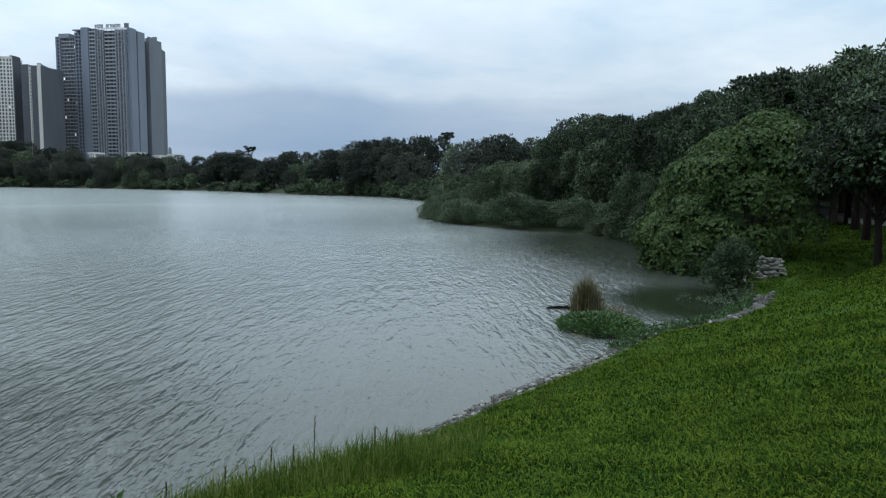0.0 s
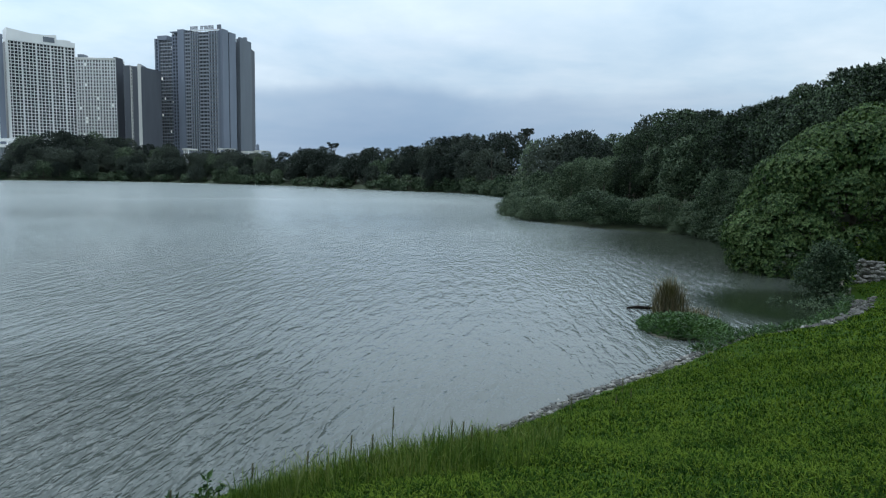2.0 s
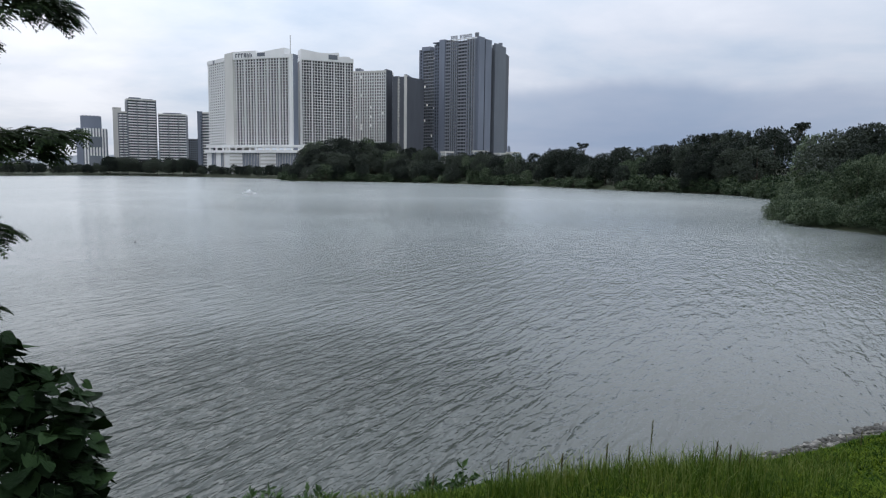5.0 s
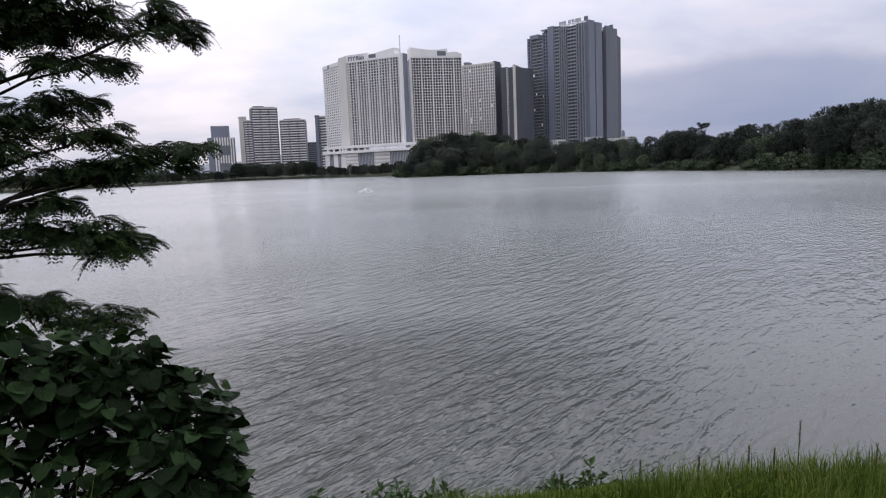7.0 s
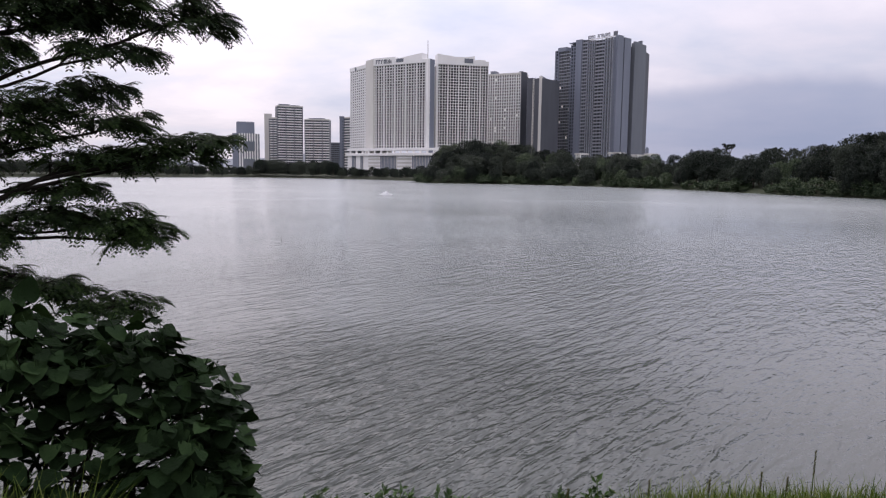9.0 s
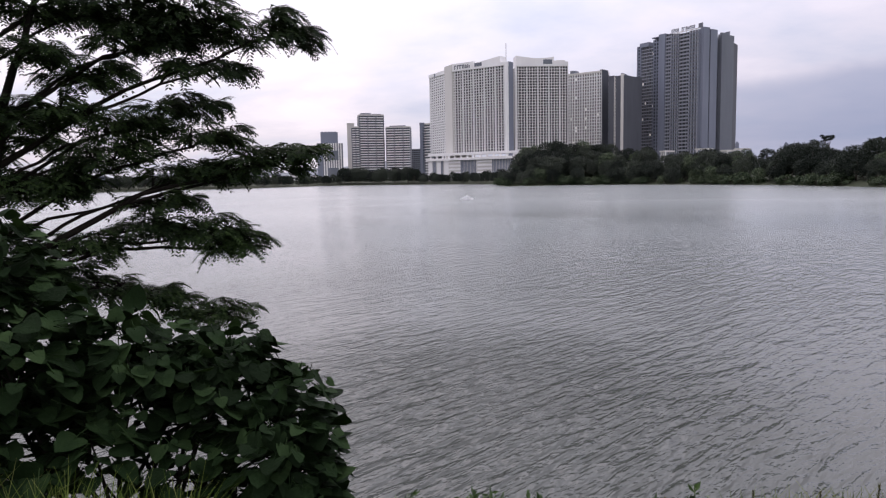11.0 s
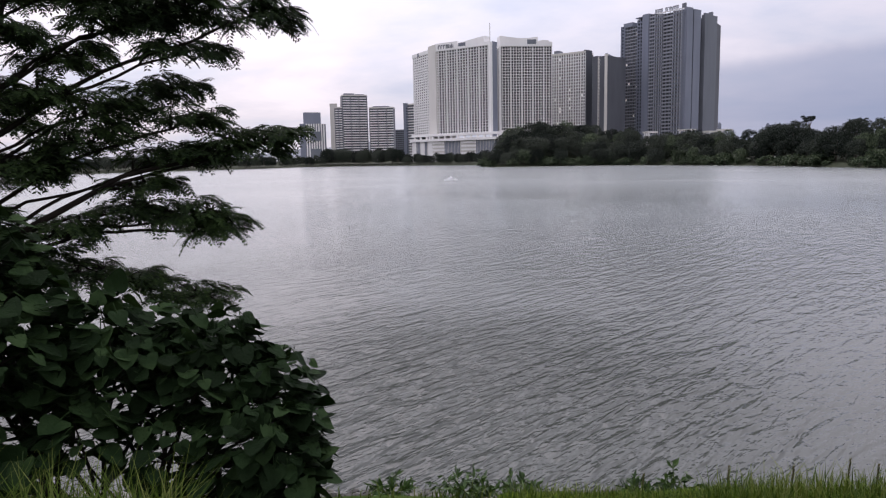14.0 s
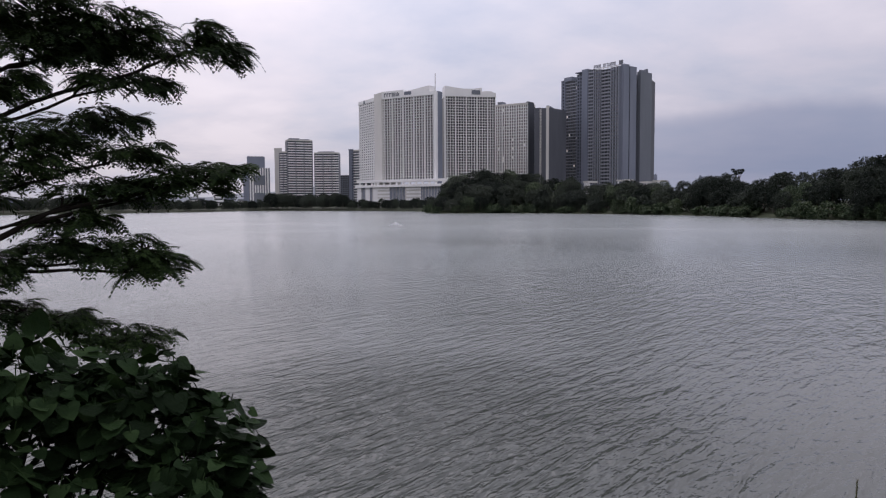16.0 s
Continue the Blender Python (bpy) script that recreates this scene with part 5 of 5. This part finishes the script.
def broad_bush():
    rng = np.random.default_rng(31)
    c = Vector((-5.0, 1.75, 0))
    z0 = ground_z(c.x, c.y)
    t = thing("broad_leaved_bush", (c.x, c.y, z0 - 0.05), "dark green bush with large heart-shaped leaves on the bank", "bush")
    off = Vector((c.x, c.y, z0 - 0.05))
    clumps = [((-5.35, 1.15, 3.45), 0.62), ((-5.15, 1.85, 3.25), 0.52), ((-4.85, 2.4, 3.1), 0.48), ((-4.35, 2.5, 2.72), 0.42), ((-4.2, 2.5, 2.45), 0.32), ((-5.6, 1.0, 3.95), 0.55),
              ((-4.7, 2.0, 2.62), 0.34), ((-4.9, 1.1, 2.75), 0.26), ((-5.5, 0.45, 3.8), 0.6), ((-5.1, 0.35, 3.1), 0.5), ((-4.55, 2.75, 2.9), 0.34), ((-4.4, 2.72, 2.4), 0.3), ((-5.0, 0.75, 3.1), 0.3), ((-4.85, 1.5, 2.85), 0.26), ((-4.75, 0.6, 2.65), 0.34), ((-4.4, 2.2, 2.35), 0.3), ((-5.3, 1.5, 3.0), 0.3), ((-5.2, 2.2, 2.9), 0.3)]
    # the upper shoulder and the side towards the tree
    clumps += [((-6.15, 1.12, 3.3), 0.34), ((-5.9, 1.4, 3.2), 0.32), ((-5.8, 1.77, 3.15), 0.3), ((-5.55, 2.08, 3.15), 0.28), ((-5.3, 2.35, 3.1), 0.26), ((-6.2, 1.3, 3.55), 0.3), ((-5.02, 2.55, 3.12), 0.24), ((-5.9, 0.95, 3.0), 0.34)]
    stems = []
    for k, (p, r) in enumerate(clumps):
        p = Vector(p)
        f0 = Vector((rng.uniform(-0.35, 0.35), rng.uniform(-0.35, 0.35), 0))
        mid = (f0 + (p - off)) / 2 + Vector((rng.uniform(-0.1, 0.1), rng.uniform(-0.1, 0.1), 0.12))
        v, f = tube([f0, mid, p - off], [0.02, 0.015, 0.006], 5)
        part_mesh("stem", mesh_of("stem", v, f, M_DARKBARK, True), t)
        for j in range(6):
            e = p - off + Vector(unit(rng.normal(size=3))) * r * 0.9
            stems.append(tube([p - off - (p - off - mid) * 0.25, (p - off + e) / 2, e], [0.007, 0.005, 0.002], 4))
    part_mesh("twig", mesh_of("twig", *join(stems), M_DARKBARK), t, kind="stuff")
    meshes = [heart_leaf_mesh("leaf", s) for s in (0.085, 0.115, 0.15)]
    total, spare = 0, []
    spots = []
    for p, r in clumps:
        n = int(1050 * r * r) + 40
        u = unit(rng.normal(size=(n, 3)))
        q = np.asarray(p) + u * r * (1 - 0.45 * rng.random((n, 1)) ** 1.5) * np.array([1, 1, 0.85])
        for a, b in zip(q, u):
            if a[2] > 2.95 or a[0] > -4.5 or rng.random() < 0.6:
                spots.append((a, b))
    spots.sort(key=lambda s: np.linalg.norm(s[0] - np.array([-3.4, 1.2, 3.0])))
    for a, b in spots:
        out = Vector(unit(np.array([b[0], b[1], 0.25]) + rng.normal(size=3) * 0.35))
        droop = rng.uniform(0.1, 0.95)
        tip = (out + Vector((0, 0, -droop))).normalized()
        nrm = (Vector((0, 0, 1)) + out * 0.9 + Vector(rng.normal(size=3) * 0.45))
        x = tip.cross(nrm).normalized()
        zz = x.cross(tip)
        m = Matrix((x, tip, zz)).transposed().to_4x4()
        m.translation = Vector(a) - off
        k = rng.integers(0, 3)
        s = rng.uniform(0.75, 1.2)
        if total < 300:
            part_mesh("leaf", meshes[k], t, m=m @ Matrix.Scale(s, 4))
        else:
            spare.append((k, m @ Matrix.Scale(s, 4)))
        total += 1
    chunks = []
    for k, m in spare:
        me = meshes[k]
        co = np.empty(len(me.vertices) * 3, np.float32)
        me.vertices.foreach_get("co", co)
        mm = np.array(m)
        co = co.reshape(-1, 3) @ mm[:3, :3].T + mm[:3, 3]
        fi = np.empty(len(me.loops), np.int32)
        me.loops.foreach_get("vertex_index", fi)
        chunks.append((co, fi.reshape(-1, 4)))
    part_mesh("foliage", mesh_of("foliage", *join(chunks), M_HEART, True), t, kind="stuff")


broad_bush()


# ---- the shore: stones, islet, reeds, weeds ----
def stone_mesh(seed, flat):
    rng = np.random.default_rng(seed)
    bm = bmesh.new()
    bmesh.ops.create_icosphere(bm, subdivisions=1, radius=0.5)
    for v in bm.verts:
        v.co *= rng.uniform(0.78, 1.15)
        v.co.z *= flat
    me = bpy.data.meshes.new("stone")
    bm.to_mesh(me)
    bm.free()
    me.materials.append(M_STONE)
    return me


STONES = [stone_mesh(k, f) for k, f in enumerate((0.55, 0.7, 0.6, 0.8))]


def bank_stones():
    rng = np.random.default_rng(12)
    t = thing("stone_edging", (0, 0, 0), "band of pale rubble stones along the lake shore", "stones", kind="structure")
    n = 0
    joined = []
    for p, nrm in shore_line(4, 17, 0.11):
        d = np.hypot(*p)
        wide = 0.55 if d < 19 else (1.1 if p[0] > 8.0 else 0.6)
        for k in range(6):
            o = rng.uniform(-0.15, wide)
            x, y = p + nrm * o
            if shore_distance(np.array([x]), np.array([y]))[0] < -0.4:
                continue
            s = rng.uniform(0.06, 0.17) * (1.7 if p[0] > 8 else 1.0)
            m = pose(x, y, ground_z(x, y) + s * 0.12, rng.uniform(-20, 20), rng.uniform(-20, 20), rng.uniform(0, 360)) @ Matrix.Scale(s, 4)
            if n < 300:
                if rng.random() < 0.2:
                    part_mesh("stone", STONES[int(rng.integers(0, 4))], t, m=m)
                    n += 1
                    continue
            joined.append((int(rng.integers(0, 4)), m))
    chunks = []
    for k, m in joined:
        me = STONES[k]
        co = np.empty(len(me.vertices) * 3, np.float32)
        me.vertices.foreach_get("co", co)
        fi = np.empty(len(me.loops), np.int32)
        me.loops.foreach_get("vertex_index", fi)
        mm = np.array(m)
        chunks.append((co.reshape(-1, 3) @ mm[:3, :3].T + mm[:3, 3], fi.reshape(-1, 3)))
    part_mesh("rubble", mesh_of("rubble", *join(chunks), M_STONE), t, kind="stuff")
    # stone headwall at the end of the cove
    w = thing("stone_wall", (13.5, 28.9, 0), "short rough stone retaining wall by the cove", "wall", kind="structure")
    bm = bmesh.new()
    add_box(bm, (-0.15, 0.22, 0.1), (0.75, 0.7, 1.42))
    part("core", bm, M_MUD, w)
    w.rotation_euler = (0, 0, radians(-25))
    for row in range(11):
        x = -0.25 + rng.uniform(-0.1, 0.1)
        while x < 0.95 - 0.03 * row:
            s = rng.uniform(0.14, 0.32)
            m = pose(x + s / 2, 0.10 + rng.uniform(-0.09, 0.07), 0.2 + row * 0.122 + rng.uniform(-0.06, 0.06), rng.uniform(-30, 30), rng.uniform(-10, 10), rng.uniform(-30, 30)) @ Matrix.Diagonal((s, s * 0.8, s, 1))
            part_mesh("stone", STONES[int(rng.integers(0, 4))], w, m=m)
            x += s * 0.7


bank_stones()


def blades(rng, x, y, height, width, lean, root=None, seg=2):
    """Bent grass blades as narrow strips, two faces each."""
    n = len(x)
    z = ground_height(x, y) if root is None else root
    a = rng.uniform(0, 2 * np.pi, n)
    d = np.stack([np.cos(a), np.sin(a), np.zeros(n)], 1)
    s = np.stack([-np.sin(a), np.cos(a), np.zeros(n)], 1)
    p = np.stack([x, y, z - 0.01], 1)
    h = np.asarray(height)[:, None]
    w = np.asarray(width)[:, None] / 2
    b = np.asarray(lean)[:, None] * h
    up = np.array([0, 0, 1.0])
    mid = p + d * b * 0.35 + up * h * 0.6
    tip = p + d * b + up * h * (1 - 0.25 * np.asarray(lean)[:, None])
    v = np.stack([p - s * w, p + s * w, mid + s * w * 0.85, mid - s * w * 0.85, tip + s * w * 0.12, tip - s * w * 0.12], 1).reshape(-1, 3)
    i = np.arange(n)[:, None] * 6
    f = np.concatenate([i + np.array([[0, 1, 2, 3]]), i + np.array([[3, 2, 4, 5]])], 0)
    return v, f


def scatter(rng, n, az0, az1, r0, r1):
    a = np.radians(rng.uniform(az0, az1, n))
    r = np.sqrt(rng.uniform(r0 * r0, r1 * r1, n))
    return -np.sin(a) * r, np.cos(a) * r


def build_lawn():
    rng = np.random.default_rng(3)
    chunks = []
    for n, az0, az1, r0, r1, h, w in ((120000, -42, 62, 2.2, 5.0, 0.066, 0.011), (140000, -42, 40, 5.0, 9.0, 0.07, 0.013), (100000, -42, 14, 9.0, 16.0, 0.075, 0.019), (100000, -42, -2, 16.0, 34.0, 0.075, 0.032), (70000, -42, -20, 34.0, 60.0, 0.09, 0.05), (45000, -180, 180, 0.2, 2.2, 0.08, 0.010), (60000, 62, 318, 2.2, 7.0, 0.08, 0.014)):
        x, y = scatter(rng, n, az0, az1, r0, r1)
        patch = np.sin(x * 1.7 + np.sin(y * 1.1)) * np.sin(y * 1.9 + np.sin(x * 0.8)) + 0.6 * np.sin(x * 5.1 + y * 3.3) * np.sin(y * 4.7 - x)
        s = shore_distance(x, y)
        keep = (s > 0.75) & (rng.random(n) < 0.72 + 0.25 * patch)
        x, y, patch = x[keep], y[keep], patch[keep]
        k = len(x)
        chunks.append(blades(rng, x, y, h * rng.uniform(0.6, 1.35, k) * (1 + 0.25 * patch), w * rng.uniform(0.7, 1.3, k), rng.uniform(0.3, 1.4, k)))
    tagged(new("grass", mesh_of("grass", *join(chunks), M_BLADE)), "short mown bright green lawn grass on the bank", "grass", kind="stuff")
    # unmown edge towards the water
    chunks = []
    for n, az0, az1, r0, r1, s0, s1, h0, h1 in ((5200, -4, 24, 6.0, 10.5, 1.0, 4.6, 0.10, 0.30), (1500, 2, 24, 6.0, 8.6, 2.2, 4.8, 0.22, 0.46), (2600, -20, 0, 9, 20, 0.7, 2.2, 0.08, 0.22), (1800, 18, 40, 5, 8, 1.0, 4.0, 0.10, 0.24), (1500, 66, 90, 2.4, 3.6, 0, 99, 0.15, 0.4), (2200, 67, 94, 3.5, 4.5, 0, 99, 0.4, 0.78), (500, 40, 56, 3.2, 6.5, 0.8, 99, 0.1, 0.2)):
        x, y = scatter(rng, n, az0, az1, r0, r1)
        s = shore_distance(x, y)
        k = (s > s0) & (s < s1)
        x, y = x[k], y[k]
        m = len(x)
        chunks.append(blades(rng, x, y, rng.uniform(h0, h1, m), rng.uniform(0.006, 0.012, m), rng.uniform(0.1, 0.7, m)))
    tagged(new("tall_grass", mesh_of("tall_grass", *join(chunks), M_TALL)), "unmown tall grass along the top of the bank", "grass", kind="stuff")
    # seed stalks
    for x, y, h in ((-1.31, 6.95, 0.66), (-0.72, 7.3, 0.45), (-0.6, 7.4, 0.4), (-0.5, 7.35, 0.36), (0.75, 9.6, 0.5), (1.6, 10.6, 0.6), (1.75, 10.7, 0.42), (1.5, 10.5, 0.36), (-2.6, 6.3, 0.4), (-2.1, 6.5, 0.36), (-3.3, 6.0, 0.32), (-1.7, 6.7, 0.42), (-1.5, 6.8, 0.38)):
        z = ground_z(x, y)
        t = thing("grass_stalk", (x, y, z), "thin upright grass seed stalk on the bank", "grass stalk", "seed stalks")
        part_mesh("stem", mesh_of("stem", *tube([(0, 0, -0.02), (0.01, 0, h * 0.6), (0.02, 0.005, h)], [0.006, 0.005, 0.003], 5), M_TALL, True), t)
        n = 26
        u = np.linspace(0.62, 1.0, n)
        p = np.stack([0.02 * u, 0 * u, h * u], 1)
        a = np.arange(n) * 2.4
        d = unit(np.stack([np.cos(a) * 0.35, np.sin(a) * 0.35, np.ones(n)], 1))
        v, f = leaf_quads(p, d, np.stack([-np.sin(a), np.cos(a), 0 * a], 1), np.full(n, 0.035), np.full(n, 0.011))
        part_mesh("seed_head", mesh_of("seed_head", v, f, M_REED), t)
        m = 7
        v, f = blades(rng, np.zeros(m), np.zeros(m), rng.uniform(0.12, 0.3, m), np.full(m, 0.01), rng.uniform(0.4, 1.0, m), np.zeros(m))
        part_mesh("leaf_tuft", mesh_of("leaf_tuft", v, f, M_TALL), t)


build_lawn()


def islet():
    rng = np.random.default_rng(8)
    t = thing("islet", (5.0, 21.3, 0), "small green weedy islet just off the shore", "islet")
    bm = bmesh.new()
    bmesh.ops.create_icosphere(bm, subdivisions=3, radius=1.0)
    for v in bm.verts:
        k = 1 + 0.12 * math.sin(5 * v.co.x + 2) * math.cos(4 * v.co.y)
        v.co = Vector((v.co.x * 1.25 * k, v.co.y * 1.55 * k, v.co.z * 0.16 - 0.02))
    part("mound", bm, M_MUD, t, "muddy mound", smooth=True)
    n = 5200
    a, r = rng.uniform(0, 2 * np.pi, n), np.sqrt(rng.random(n))
    x, y = 1.3 * r * np.cos(a), 1.6 * r * np.sin(a)
    z = 0.13 * (1 - r * r) + rng.uniform(0.02, 0.36, n) * (1 - 0.6 * r)
    d = unit(np.stack([np.cos(a) * 0.6 + rng.normal(size=n) * 0.6, np.sin(a) * 0.6 + rng.normal(size=n) * 0.6, rng.uniform(-0.1, 0.8, n)], 1))
    v, f = leaf_quads(np.stack([x, y, z], 1), d, rng.normal(size=(n, 3)), rng.uniform(0.09, 0.2, n), rng.uniform(0.04, 0.075, n))
    part_mesh("ground_cover", mesh_of("ground_cover", v, f, M_WEED), t, "low green weeds", "stuff")
    # reeds
    c = thing("reed_clump", (5.05, 23.7, 0), "clump of tan and green reeds standing in the water", "reeds")
    n = 900
    x, y = rng.normal(0, 0.24, n), rng.normal(0, 0.25, n)
    rr = np.hypot(x, y)
    hh = np.clip(1.75 - rr * 1.2, 0.4, 1.75) * rng.uniform(0.65, 1.05, n)
    v, f = blades(rng, x, y, hh, rng.uniform(0.012, 0.022, n), rng.uniform(0.05, 0.5, n), np.full(n, -0.1))
    part_mesh("reed_leaf", mesh_of("reed_leaf", v, f, M_REED), c, kind="stuff")
    n = 260
    x, y = 0.7 + rng.normal(0, 0.3, n), -0.3 + rng.normal(0, 0.3, n)
    v, f = blades(rng, x, y, rng.uniform(0.2, 0.6, n), rng.uniform(0.01, 0.02, n), rng.uniform(0.2, 0.9, n), np.full(n, -0.05))
    part_mesh("dry_reed", mesh_of("dry_reed", v, f, M_REED), c, kind="stuff")
    lg = thing("driftwood", (4.3, 24.6, 0.02), "dark driftwood lying in the water beside the reeds", "driftwood")
    v, f = tube([(-0.5, 0, 0.0), (-0.1, 0.06, 0.03), (0.35, 0, 0.02), (0.6, 0.05, 0.0)], [0.03, 0.06, 0.05, 0.02], 7)
    part_mesh("branch", mesh_of("branch", v, f, M_DARKBARK, True), lg)
    v, f = tube([(0.1, 0.03, 0.03), (0.25, -0.1, 0.12), (0.32, -0.16, 0.2)], [0.025, 0.018, 0.008], 5)
    part_mesh("twig", mesh_of("twig", v, f, M_DARKBARK, True), lg)


islet()


def weeds():
    """Leafy weeds along the waterline."""
    rng = np.random.default_rng(61)
    spots = [(-3.9, 8.1, 0.4, 0.3, 1), (-4.3, 7.8, 0.3, 0.22, 1), (-5.3, 6.7, 0.45, 0.28, 0), (-5.9, 6.2, 0.45, 0.3, 0), (-6.5, 5.6, 0.4, 0.25, 0), (-5.6, 6.1, 0.4, 0.25, 0)]
    spots += [(p[0] + n[0] * 0.35, p[1] + n[1] * 0.35, 0.45, 0.25, 0) for p, n in shore_line(13, 16, 0.5)]
    spots += [(p[0] + n[0] * 0.2, p[1] + n[1] * 0.2, 0.3, 0.3, 0) for p, n in shore_line(16, 18, 0.6)]
    for x, y, w, h, kind in spots:
        z = ground_z(x, y)
        t = thing("weed_plant", (x, y, z), "leafy green weed growing among the shore stones", "weed", "shore weeds")
        st, P, D = [], [], []
        for k in range(9):
            a = k * 2.4 + rng.uniform(-0.3, 0.3)
            e = np.array([math.cos(a) * w * rng.uniform(0.3, 1), math.sin(a) * w * rng.uniform(0.3, 1), h * rng.uniform(0.5, 1.0)])
            st.append(tube([(0, 0, -0.05), e * np.array([0.4, 0.4, 0.6]), e], [0.006, 0.005, 0.002], 4))
            for j in range(14):
                u = rng.uniform(0.3, 1.0)
                P.append(e * np.array([u, u, u ** 0.8]))
                D.append(unit(np.array([math.cos(a), math.sin(a), 0.2]) * 0.5 + rng.normal(size=3) * 0.6))
        P, D = np.array(P), np.array(D)
        n = len(P)
        v, f = leaf_quads(P, D, rng.normal(size=(n, 3)) + np.array([0, 0, 0.2]), rng.uniform(0.08, 0.17, n), rng.uniform(0.035, 0.065, n))
        part_mesh("foliage", mesh_of("foliage", v, f, M_WEED), t)
        part_mesh("stem", mesh_of("stem", *join(st), M_TALL), t, kind="stuff")


weeds()


def on_the_water():
    t = thing("fountain", (-104, 114, 0), "small white aerator fountain foaming on the lake", "fountain")
    rng = np.random.default_rng(4)
    bm = bmesh.new()
    bmesh.ops.create_cone(bm, segments=12, radius1=0.5, radius2=0.4, depth=0.3, cap_ends=True)
    part("float", bm, M_BUOY, t)
    n = 900
    a, r = rng.uniform(0, 2 * np.pi, n), rng.random(n) ** 0.7
    x, y = 1.7 * r * np.cos(a), 1.0 * r * np.sin(a)
    z = 0.8 * (1 - r) ** 1.2 * rng.random(n) + 0.04
    v, f = leaf_quads(np.stack([x, y, z], 1), unit(rng.normal(size=(n, 3))), rng.normal(size=(n, 3)), np.full(n, 0.2), np.full(n, 0.15))
    part_mesh("spray", mesh_of("spray", v, f, M_FOAM), t, "white spray", "stuff")
    b = thing("buoy", (-37.05, 30.1, 0), "small dark float on the open water", "buoy")
    bm = bmesh.new()
    bmesh.ops.create_uvsphere(bm, u_segments=12, v_segments=8, radius=0.075)
    part("float", bm, M_BUOY, b, smooth=True)
    bm = bmesh.new()
    bmesh.ops.create_cone(bm, segments=8, radius1=0.03, radius2=0.02, depth=0.12, cap_ends=True, matrix=Matrix.Translation((0, 0, 0.1)))
    part("stem", bm, M_BUOY, b)


on_the_water()
